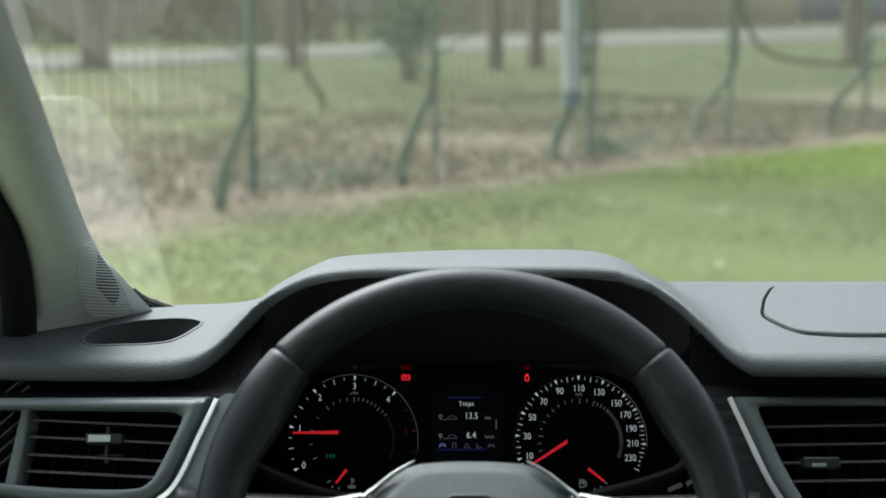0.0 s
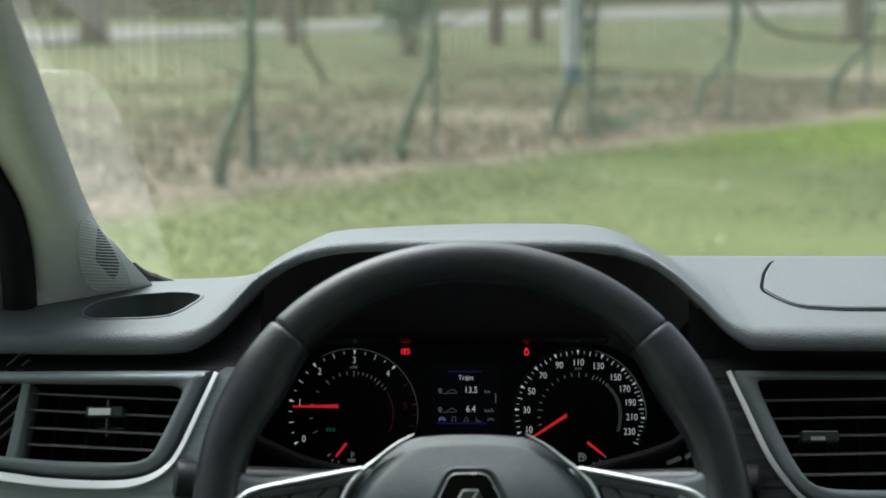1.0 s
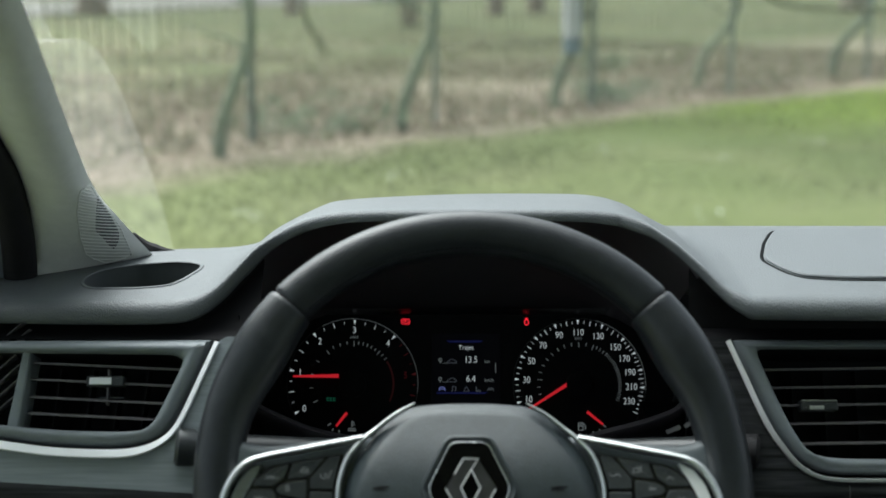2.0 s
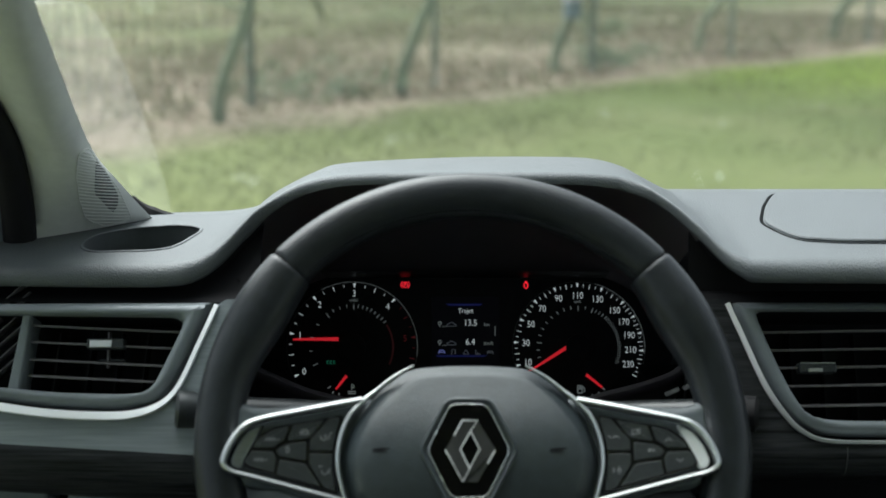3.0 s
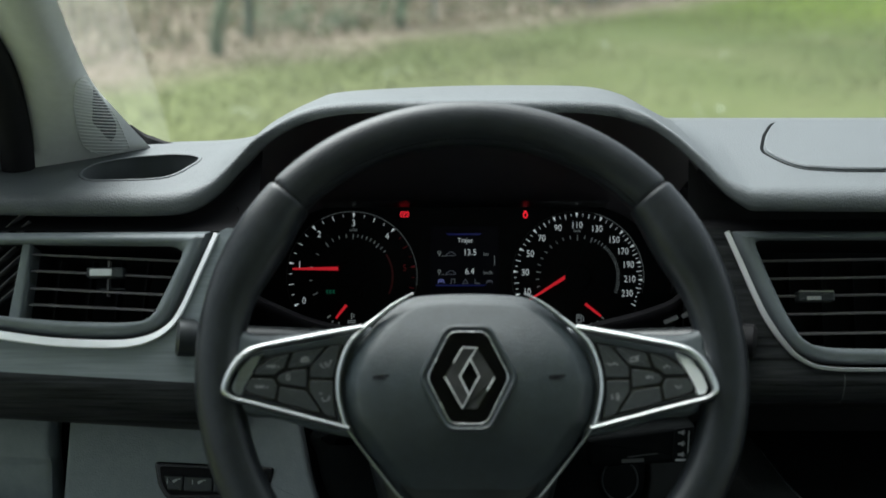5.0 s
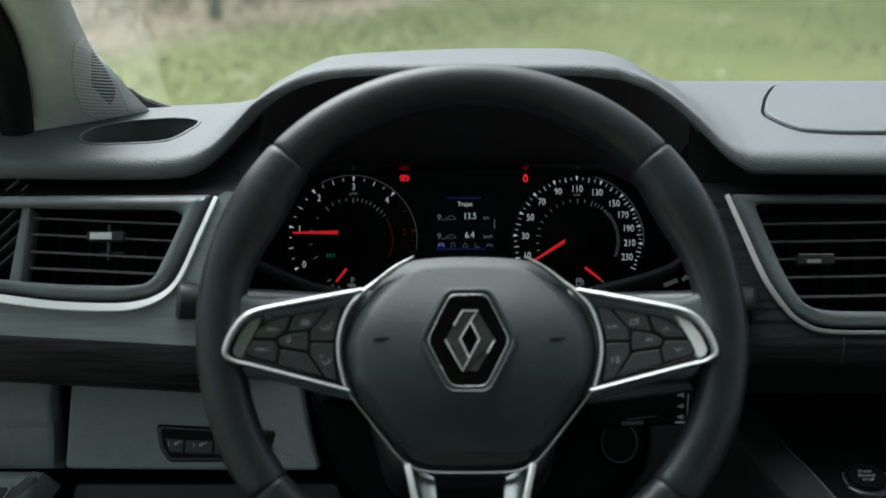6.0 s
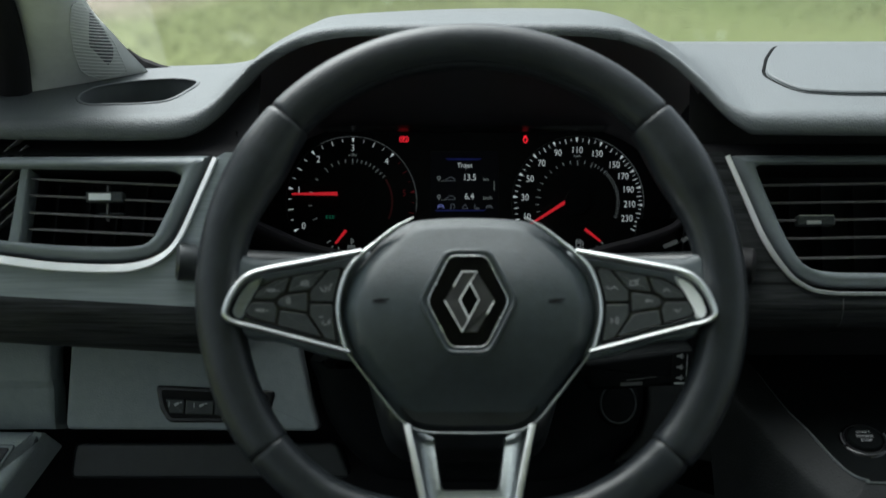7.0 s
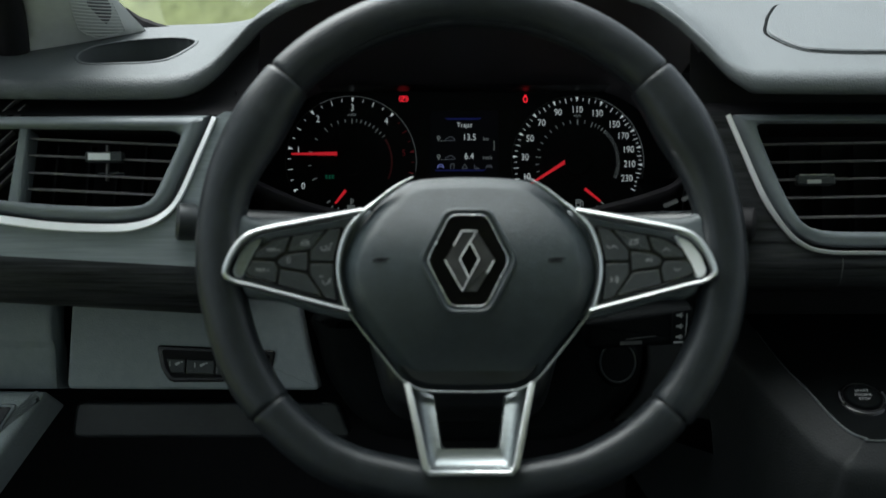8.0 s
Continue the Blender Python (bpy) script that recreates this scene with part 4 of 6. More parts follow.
for k, (a0, a1) in enumerate(((-0.2066, -0.1920), (-0.1912, -0.1700), (-0.1692, -0.1495), (-0.1487, -0.1335))):
    b0, b1 = -0.0362 - 0.0010 * k, -0.0470 - 0.0009 * k
    o = [(a0, b0), (a1, b0 - 0.0006), (a1 - 0.0008, b1 - 0.0008), (a0 + (0.0032 if k == 0 else -0.0008), b1)]
    btn = part("switch", plate(rounded(o, 0.001, 2), K, 0.0, 0.0036, 0.0008), M_BUTTON, bank)
    bm = bmesh.new()
    c, bb = (a0 + a1) / 2, (b0 + b1) / 2 + 0.001
    if k < 2:
        bar(bm, K, c - 0.0045, bb + 0.002, c - 0.0045, bb - 0.0018, 0.0007, 0.0040)
        bar(bm, K, c - 0.0005, bb - 0.0006, c + 0.003, bb + 0.0012, 0.0022, 0.0040, 0.0014)
        bar(bm, K, c + 0.0035, bb + 0.0014, c + 0.0052, bb + 0.0016, 0.0009, 0.0040)
    else:
        bar(bm, K, c - 0.002, bb, c + 0.002, bb, 0.0014, 0.0040)
    part("switch_mark", bm, M_MARK, btn)
# door pocket edge beside the footwell
D = tilted((0.0, 0.875, 0.915), 40)
part("armrest_body", plate(rounded([(-0.43, 0.008), (-0.303, 0.006), (-0.3085, -0.002), (-0.352, -0.072), (-0.375, -0.11), (-0.43, -0.11)], 0.008), D, -0.05, 0.0, 0.005), M_LOWER, door)
part("armrest_plate", plate(rounded([(-0.43, -0.0035), (-0.3245, -0.0045), (-0.336, -0.024), (-0.348, -0.040), (-0.43, -0.062)], 0.004), D, -0.002, 0.0016, 0.001), M_TRIM, door)
part("armrest_inlay", plate(rounded([(-0.43, -0.0060), (-0.3285, -0.0070), (-0.338, -0.024), (-0.349, -0.038), (-0.43, -0.059)], 0.003), D, 0.0, 0.0024, 0.0006), M_GLOSS, door)

# ---- centre console ----
console = thing("centre_console", (0.3, 0.7, 0.6), "black centre console with a thin bright edge line", "console")
# the bright line along the tray, and the outer ridge of the moulding beside the driver's knee
line = spline([(0.2241, 0.9857, 0.9737), (0.2376, 0.9387, 0.9614), (0.2499, 0.8961, 0.9509), (0.2593, 0.8648, 0.9439), (0.269, 0.8418, 0.9389), (0.2797, 0.8119, 0.9324), (0.2884, 0.7964, 0.9289), (0.2988, 0.7893, 0.9274), (0.3121, 0.7869, 0.9269), (0.4705, 0.7841, 0.9267)], 6)
ridge = spline([(0.1883, 0.9857, 0.9625), (0.2051, 0.9387, 0.9513), (0.2227, 0.8966, 0.942), (0.2343, 0.8686, 0.9359), (0.2464, 0.8375, 0.929), (0.2584, 0.8093, 0.9228), (0.2681, 0.7897, 0.9185), (0.2788, 0.7774, 0.9158), (0.3042, 0.7686, 0.9138), (0.4705, 0.7617, 0.9127)], 6)
bm = bmesh.new()
rings = []
for p, q in zip(line, ridge):
    p, q = Vector(p), Vector(q)
    out = (q - p).normalized()
    dn = Vector((0, 0, -1))
    rings.append([tuple(v) for v in (q + out * 0.030 + dn * 0.16, q + out * 0.022 + dn * 0.075, q + out * 0.014 + dn * 0.030, q + out * 0.005 + dn * 0.0075, q + out * 0.0015 + dn * 0.0015, q - out * 0.0015,
                                     q * 0.75 + p * 0.25, q * 0.4 + p * 0.6, p + out * 0.0012, p, p - out * 0.001 + dn * 0.0015, p - out * 0.004 + dn * 0.008, p - out * 0.006 + dn * 0.05)])
skin(bm, rings, closed_ring=False)
part("console_side", bm, M_KNEE, console, "dark grey side moulding", angle=60)
part("edge_line", sweep([(x, y, z + 0.0006) for x, y, z in line[10:]], circle(0.0009, 6), (0, 0, 1), scales=list(np.interp(np.arange(len(line) - 10), [0, 14, 36, 50], [0.12, 1.0, 0.8, 0.5]))), M_SILVER, console, "thin bright edge line")
bm = bmesh.new()
o = [(0.2073, 1.0417), (0.2516, 0.8961), (0.2701, 0.8421), (0.2897, 0.7976), (0.3121, 0.7883), (0.6721, 0.7864), (0.6721, 1.0417)]
skin(bm, [[(x, y, 0.80) for x, y in o], [(x, y, 0.9205 + 0.22 * (y - 0.8065) - (0.012 if y > 0.91 else 0.0)) for x, y in o]])
part("console_tray", bm, M_CONSOLE, console, "matt black tray")
bm = bmesh.new()
box(bm, 0.17, 0.62, 1.02, 1.06, 0.42, 1.03)
part("console_back", bm, M_CONSOLE, console, smooth=False)
S = tilted((0.3126, 0.8448, 0.9306), 77.6, 1.12)
start = thing("start_button", S(0, 0, -0.03), "round black engine start button with a metal ring", "button")
ring = [(0.0168 * math.cos(q), 0.0175 * math.sin(q)) for q in np.linspace(0, 2 * math.pi, 49)[:-1]]
part("button_socket", plate(ring, S, -0.03, 0.0, 0.0025), M_GLOSS, start, "glossy black socket")
part("button_ring", sweep([tuple(S(a * 0.80, b * 0.80, 0.0002)) for a, b in ring], circle(0.0005, 6), S(0, 0, 1) - S(0, 0, 0), True), M_DARKCHROME, start, "thin dark metal ring")
# the ring's two glints are modelled as short chrome arcs
for q0, q1 in ((158, 200), (-22, 20)):
    part("ring_glint", sweep([tuple(S(0.0150 * math.cos(radians(q)), 0.0156 * math.sin(radians(q)), 0.0002)) for q in np.linspace(q0, q1, 9)], circle(0.0007, 6), S(0, 0, 1) - S(0, 0, 0)), M_CHROME, start, "short bright arc shaped as a glint on the ring")
part("button_cap", plate([(a * 0.69, b * 0.69) for a, b in ring], S, -0.004, 0.0022, 0.0012), M_CONSOLE, start)
for k, wd in enumerate(("START", "ENGINE", "STOP")):
    part("button_word", text_bm(wd, 0.0036, S, 0, 0.0042 - 0.0040 * k, 0.0024, wide=0.9), M_MARK, start, wd)

# ---- instrument cluster ----
cluster = thing("instrument_cluster", G(0, -60, 0), "instrument cluster with two round lit dials and a small display", "instrument cluster")
fo = [(-186, 66), (186, 66), (192, 20), (186, -22), (150, -58), (-150, -58), (-186, -22), (-192, 20)]
part("cluster_face", plate(rounded(fo, 14, 5), G, -12, -4.0, 1.5), M_FACE, cluster, "matt black dial face")
bm = bmesh.new()
ro = rounded(fo, 14, 5)
ri = inset(ro, 3)
skin(bm, [[tuple(G(a, b, -4)) for a, b in ri], [tuple(G(a, b, 2)) for a, b in ri], [tuple(G(a, b, 10)) for a, b in ro], [tuple(G(a * 1.02, b * 1.02, 14)) for a, b in ro]], caps=False)
part("cluster_frame", bm, M_SMOOTH, cluster, angle=60)
CF = -3.6


def ring_bm(cx, cy, r, w, a0, a1, c, n=60):
    bm = bmesh.new()
    qs = np.radians(np.linspace(a0, a1, n))
    lo = [bm.verts.new(G(cx + (r - w) * math.cos(q), cy + (r - w) * math.sin(q), c)) for q in qs]
    hi = [bm.verts.new(G(cx + r * math.cos(q), cy + r * math.sin(q), c)) for q in qs]
    for i in range(n - 1):
        bm.faces.new((lo[i], lo[i + 1], hi[i + 1], hi[i]))
    return bm


def dial(name, cx, cy, r, ang, major, medium, minor, numbers, dim_from, label, bezel, spread):
    """ang(v) gives the angle of a reading, in degrees; wedges at the numbered readings, long and short strokes between."""
    d = part(name, ring_bm(cx, cy, r + 2.0, 2.2, 0, 360, CF, 90), M_FACE, cluster, label)
    part("bezel_arc", ring_bm(cx, cy, r + 0.9, 0.45, *bezel, CF + 0.15), M_BEZEL, d, "thin pale arc round the dial")
    part("bezel_arc", ring_bm(cx, cy, r + 0.9, 0.30, bezel[1], bezel[0] + 360, CF + 0.15), M_DIMMARK, d)
    for vs, r0, r1, w0, w1 in ((major, r - 0.6, r - 4.6, 2.4, 0.35), (medium, r - 1.0, r - 5.4, 0.6, 0.6), (minor, r - 1.4, r - 4.0, 0.45, 0.45)):
        for v in vs:
            q = radians(ang(v))
            bm = bmesh.new()
            bar(bm, G, cx + r0 * math.cos(q), cy + r0 * math.sin(q), cx + r1 * math.cos(q), cy + r1 * math.sin(q), w0, CF + 0.2, w1)
            part("tick", bm, (M_REDDIM if v >= dim_from else M_WHITE), d)
    for v in numbers:
        wd, q = str(v), radians(ang(v))
        rr = r * spread[len(wd) - 1]
        part("numeral", text_bm(wd, 8.4, G, cx + rr * math.cos(q), cy + rr * math.sin(q), CF + 0.2, thick=-0.05, wide=0.84), (M_REDDIM if v >= dim_from else M_WHITE), d, wd)
    return d


# revolution counter: 0 at the lower left, 3 at the top
tach_ang = lambda v: 88.3 + (3 - v) * 39.6
tach = dial("rev_dial", -100.4, 1.0, 57.5, tach_ang, range(7), [k + 0.5 for k in range(6)], [k / 4 for k in range(24) if k % 2], range(7), 4.2, "rev counter dial", (-8, 118), (0.83, 0.8, 0.8))
spd_ang = lambda v: float(np.interp(v, [0, 10, 110, 150, 240], [206.0, 196.2, 90.7, 45.6, -26.7]))
speed = dial("speed_dial", 101.3, 0.5, 58.2, spd_ang, range(10, 231, 20), range(20, 241, 20), range(5, 240, 10), range(10, 231, 20), 999, "speed dial", (-5, 75), (0.82, 0.81, 0.795))


def inner_scale(owner, cx, cy, r, angles, long_at, limit):
    for k, q in enumerate(angles):
        q = radians(q)
        size = 4.6 if k in long_at else 3.0
        bm = bmesh.new()
        bar(bm, G, cx + r * math.cos(q), cy + r * math.sin(q), cx + (r - size) * math.cos(q), cy + (r - size) * math.sin(q), 0.6 if k < limit else 0.36, CF + 0.2)
        part("fine_tick", bm, M_DIM, owner)


# wide steps at low readings, close ones above
inner_scale(tach, -100.4, 1.0, 38.2, [205.5, 185.5, 166.5, 147.0, 128.0, 118.0, 108.0, 98.0] + [88.2 - 6.3 * k for k in range(9)], (0, 4, 8, 14), 99)
inner_scale(speed, 101.3, 0.5, 37.6, [204.0 - 10.35 * k for k in range(14)] + [64.1, 58.8, 53.3, 48.0] + [45.2 - 2.8 * k for k in range(25)], (0, 3, 11, 13), 18)
part("redline_arc", ring_bm(-100.4, 1.0, 37.2, 1.5, 33, -25, CF + 0.1, 30), M_REDFAINT, tach, "dim red arc of the red zone")
part("unit_mark", text_bm("x1000", 3.3, G, -99.4, 42.6, CF + 0.2, wide=0.9), M_DIM, tach, "x1000")
part("unit_mark", text_bm("km/h", 3.4, G, 100.8, 41.6, CF + 0.2, wide=0.9), M_DIM, speed, "km/h")


def needle(parent, a0, b0, a1, b1, w0, w1):
    bm = bmesh.new()
    d = Vector((a1 - a0, b1 - b0)).normalized()
    n = Vector((-d.y, d.x))
    o = [(a0 + n.x * w0, b0 + n.y * w0), (a0 - n.x * w0, b0 - n.y * w0), (a1 - n.x * w1, b1 - n.y * w1), (a1 + n.x * w1, b1 + n.y * w1)]
    plate(o, G, CF + 1.6, CF + 3.0, 0.2, bm)
    return part("needle", bm, M_RED, parent, "glowing red needle")


needle(tach, -112.5, 8.1, -153, 7.8, 1.7, 0.8)
needle(speed, 91.7, 1.5, 56.5, -20.8, 1.6, 0.8)
needle(tach, -105.0, -24.4, -114.3, -36.2, 1.3, 0.9)
needle(speed, 107.5, -23.4, 121.5, -34.5, 1.3, 0.9)
for owner, cx, cy in ((tach, -100.4, 1), (speed, 101.3, 0.5)):
    q = [(cx + 12 * math.cos(t), cy + 12 * math.sin(t)) for t in np.linspace(0, 2 * math.pi, 33)[:-1]]
    part("needle_cap", plate(q, G, CF, CF + 3.4, 1.0), M_FACE, owner, "black cap over the needle pivot")


def stroke(parent, name, material, lines, w, c, label=""):
    """A small printed symbol of thin strokes."""
    bm = bmesh.new()
    for line in lines:
        for (a0, b0), (a1, b1) in zip(line, line[1:]):
            bar(bm, G, a0, b0, a1, b1, w, c)
    return part(name, bm, material, parent, label)


# small gauges: short scale marks and a symbol each
for owner, marks in ((tach, ((-119.0, -33.6, -122.0, -35.6), (-116.8, -38.2, -117.9, -40.2), (-111.6, -39.6, -111.9, -41.6))),
                     (speed, ((122.0, -35.0, 124.2, -36.8), (118.2, -38.6, 119.2, -40.4), (112.8, -40.6, 113.2, -42.4)))):
    for m in marks:
        bm = bmesh.new()
        bar(bm, G, *m, 1.0, CF + 0.2)
        part("gauge_mark", bm, M_DIM, owner)
stroke(tach, "gauge_symbol", M_DIM, [[(-100.4, -31.5), (-100.4, -37.0)], [(-99.4, -33.0), (-98.0, -33.0)], [(-99.4, -34.8), (-98.0, -34.8)], [(-104, -38.4), (-97, -38.4)], [(-104, -40.0), (-97, -40.0)]], 0.9, CF + 0.2, "coolant symbol")
stroke(speed, "gauge_symbol", M_DIM, [[(100.0, -33.2), (104.0, -33.2), (104.0, -39.6), (100.0, -39.6), (100.0, -33.2)], [(100.0, -36.0), (104.0, -36.0)], [(101.0, -34.6), (103.0, -34.6)], [(104.8, -34.0), (106.0, -35.4), (106.0, -39.0)]], 0.8, CF + 0.2, "fuel symbol")
bm = bmesh.new()
for k in range(3):
    bar(bm, G, -123.0 + 2.9 * k, -11.4, -121.2 + 2.9 * k, -11.4, 0.7, CF + 0.25)
    bar(bm, G, -123.0 + 2.9 * k, -13.6, -121.2 + 2.9 * k, -13.6, 0.7, CF + 0.25)
    bar(bm, G, -122.7 + 2.9 * k, -11.4, -122.7 + 2.9 * k, -13.6, 0.6, CF + 0.25)
part("eco_lamp", bm, M_GREEN, tach, "small green indicator")
# red warning lamps
def ringline(cx, cy, rx, ry, a0=0, a1=360, n=18):
    return [(cx + rx * math.cos(radians(q)), cy + ry * math.sin(radians(q))) for q in np.linspace(a0, a1, n)]


stroke(cluster, "brake_lamp", M_LAMP, [ringline(-53.4, 56.7, 2.4, 2.4), ringline(-53.4, 56.7, 3.9, 3.4, 125, 235, 7), ringline(-53.4, 56.7, 3.9, 3.4, -55, 55, 7),
                                      [(-54.1, 55.2), (-54.1, 58.1), (-52.9, 57.9), (-52.7, 57.0), (-54.1, 56.6)]], 0.6, CF + 0.25, "lit red parking brake symbol")
stroke(cluster, "belt_lamp", M_LAMP, [ringline(54.7, 56.0, 1.7, 2.5), [(53.5, 59.4), (55.9, 59.4)], [(54.0, 58.4), (55.4, 58.4)]], 0.95, CF + 0.25, "lit red warning symbol")
# display
disp = part("display", plate(rounded([(-30, 46), (31, 46), (31, -17), (-30, -17)], 2), G, -6, CF + 0.1, 0.3), M_DISPLAY, cluster, "small black trip display")
DZ = CF + 0.5
part("display_word", text_bm("Trajet", 6.0, G, 0.6, 33.2, DZ, thick=-0.03, wide=0.92), M_WHITE, disp, "Trajet")
part("display_word", text_bm("13.5", 8.0, G, 5.0, 22.4, DZ, thick=-0.04, wide=0.88), M_WHITE, disp, "13.5")
part("display_word", text_bm("6.4", 8.0, G, 4.8, 5.5, DZ, thick=-0.04, wide=0.88), M_WHITE, disp, "6.4")
part("display_word", text_bm("km", 4.6, G, 19.6, 21.0, DZ, wide=0.9), M_DIM, disp, "km")
part("display_word", text_bm("km/h", 4.6, G, 21.1, 4.3, DZ, wide=0.9), M_DIM, disp, "km/h")
bm = bmesh.new()
quad(bm, G, [(-17, 39.6), (16, 39.6), (13, 38.0), (-14, 38.0)], DZ - 0.2)
part("display_band", bm, M_BLUE, disp, "dim blue band of light")
bm = bmesh.new()
quad(bm, G, [(-26, -6.2), (20, -6.2), (17, -7.6), (-25, -7.6)], DZ - 0.2)
part("display_band", bm, M_BLUE, disp, "dim blue band of light")


def car_glyph(a, b, k=1.0):
    """A small car seen from the side."""
    return [[(a - 4 * k, b - 1.2 * k), (a - 4 * k, b + 0.3 * k), (a - 2.4 * k, b + 0.6 * k), (a - 1.2 * k, b + 1.9 * k), (a + 1.8 * k, b + 1.9 * k), (a + 2.8 * k, b + 0.5 * k), (a + 4 * k, b + 0.2 * k), (a + 4 * k, b - 1.2 * k), (a - 4 * k, b - 1.2 * k)]]


for b in (21.3, 4.6):
    stroke(disp, "trip_symbol", M_DIM, [ringline(-22.4, b + 1.0, 1.3, 1.3), [(-22.4, b - 0.2), (-22.4, b - 2.2)]] + [[(-20.2 + 1.6 * k, b - 1.9), (-19.5 + 1.6 * k, b - 1.9)] for k in range(3)], 0.7, DZ)
    stroke(disp, "trip_symbol", M_ICON, car_glyph(-12.0, b - 0.4), 0.6, DZ)
stroke(disp, "menu_symbol", M_BLUEPRINT, [[(-23.2, -5.0), (-23.2, -3.2), (-22.2, -1.8), (-19.2, -1.8), (-18.2, -3.2), (-18.2, -5.0)], [(-23.2, -3.4), (-18.2, -3.4)]], 0.9, DZ)
stroke(disp, "menu_symbol", M_ICON, [[(-11.6, -5.2), (-11.6, -1.2), (-8.6, -1.2), (-8.6, -4.8)], [(-12.6, -5.2), (-11.6, -5.2)], [(-9.6, -4.8), (-8.6, -4.8)]], 0.7, DZ)
stroke(disp, "menu_symbol", M_ICON, [[(-1.6, -5.2), (0.9, -1.2), (3.4, -5.2), (-1.6, -5.2)]], 0.6, DZ)
stroke(disp, "menu_symbol", M_ICON, [[(9.6, -1.4), (9.6, -5.4), (14.0, -5.4)], [(11.4, -5.0), (11.4, -3.6)], [(13.0, -5.0), (13.0, -4.4)]], 0.7, DZ)
stroke(disp, "menu_symbol", M_ICON, [[(19.6, -5.0), (20.6, -2.6), (24.2, -2.6), (25.2, -5.0)], [(20.8, -3.8), (24.0, -3.8)]], 0.8, DZ)
bm = bmesh.new()
bar(bm, G, 26.9, 19.6, 26.9, 11.0, 0.6, DZ)
part("scroll_bar", bm, M_DIM, disp)

# ---- steering wheel ----
W = tilted((0.0182, 0.7824, 1.0652), 28, 0.001)
WN = W(0, 0, 1) - W(0, 0, 0)
wheel = thing("steering_wheel", W(0, 0, -60), "black leather steering wheel with satin spokes and a diamond emblem", "steering wheel")


def rim_pt(deg):
    s, c = math.sin(radians(deg)), math.cos(radians(deg))
    v = s * (1 - 0.03 * s * s) if s < 0 else s * (1 - 0.02 * s * s)
    # the lower corners are fuller than a circle
    e = float(np.interp(deg % 360, [0, 10, 175, 196, 204, 212, 220, 236, 244, 252, 262, 280, 288, 296, 308, 324, 340, 352, 360],
                        [2.2, 0.5, 0.3, 1.6, 3.0, 4.6, 5.8, 6.3, 4.5, 1.6, 0, 0, 2, 4.8, 6.3, 6.8, 6.0, 3.8, 2.2]))
    return ((164.8 + e) * c + 0.5, 13.5 + 164.5 * v + e * s)


def rim_arc(name, d0, d1, r, label=""):
    n = max(12, int(abs(d1 - d0) / 2))
    ds = np.concatenate([[d0, d0 + 0.4, d0 + 1.0], np.linspace(d0 + 2, d1 - 2, n - 6), [d1 - 1.0, d1 - 0.4, d1]])
    # thumb rests swell the grips on their inner side above the spokes
    swell = [3.5 * math.exp(-((90 - abs(90 - (d % 360) if d % 360 < 270 else 90 - d % 360 + 360) - 29) / 12) ** 2) if "grip" in name else 0.0 for d in ds]
    path = [tuple(W(rim_pt(d)[0] - e * math.cos(radians(d)), rim_pt(d)[1] - e * math.sin(radians(d)), -2)) for d, e in zip(ds, swell)]
    k = [(0.95 if i in (0, n - 1) else (0.99 if i in (1, n - 2) else 1.0)) * (1 + swell[i] / r) for i in range(n)]
    # a slightly squared section
    prof = [(0.001 * r * math.copysign(abs(x) ** 0.86, x), 0.00098 * r * math.copysign(abs(y) ** 0.86, y)) for x, y in circle(1.0, 28)]
    return part(name, sweep(path, prof, WN, scales=k), M_LEATHER, wheel, label, angle=50)


top = rim_arc("rim_top", 42.75, 137.25, 15.2, "smooth black leather upper rim")
rim_arc("rim_grip", 137.65, 219.6, 15.6, "black leather hand grip")
rim_arc("rim_grip", 319.4 - 360, 42.35, 15.7, "black leather hand grip")
rim_arc("rim_bottom", 219.6 + 0.4, 319.4 - 0.4, 14.9, "smooth black leather lower rim")
for d in (42.55, 137.45, 219.6 + 0.2, 319.4 - 0.2):
    path = [tuple(W(*rim_pt(d + e), -2)) for e in (-0.3, 0.3)]
    part("rim_seam", sweep(path, [(0.0142 * x, 0.0140 * y) for x, y in circle(1.0, 24)], WN), M_RUBBER, wheel)
# stitching along the inside of the upper rim
bm = bmesh.new()
for d in np.arange(44, 136, 1.25):
    a, b = rim_pt(d)
    s, c = math.sin(radians(d)), math.cos(radians(d))
    p0, p1 = W(a - 13.2 * c, b - 13.2 * s, 6.9), W(a - 13.2 * c + 2.4 * s, b - 13.2 * s - 2.4 * c, 6.9)
    sweep([tuple(p0), tuple(p1)], circle(0.0004, 5), WN, bm=bm)
part("stitching", bm, M_VOID, top, kind="stuff")

# hub: a domed cover built from shrinking rings
HUB = [(-39, 56), (-52, 48), (-64, 36.5), (-77, 18), (-83.5, -2), (-82, -17), (-77.5, -30), (-65, -50), (-45, -74.5), (-37, -80), (-24, -82.5), (0, -83),
       (24, -82.5), (37, -80), (45, -74.5), (64, -50), (77.5, -30), (82, -17), (83.5, -2), (77, 19), (64, 37), (52, 48.5), (40, 56), (20, 58.5), (0, 59), (-20, 58.5)]
hub_o = spline(HUB, 5, True)
bm = bmesh.new()
rings = []
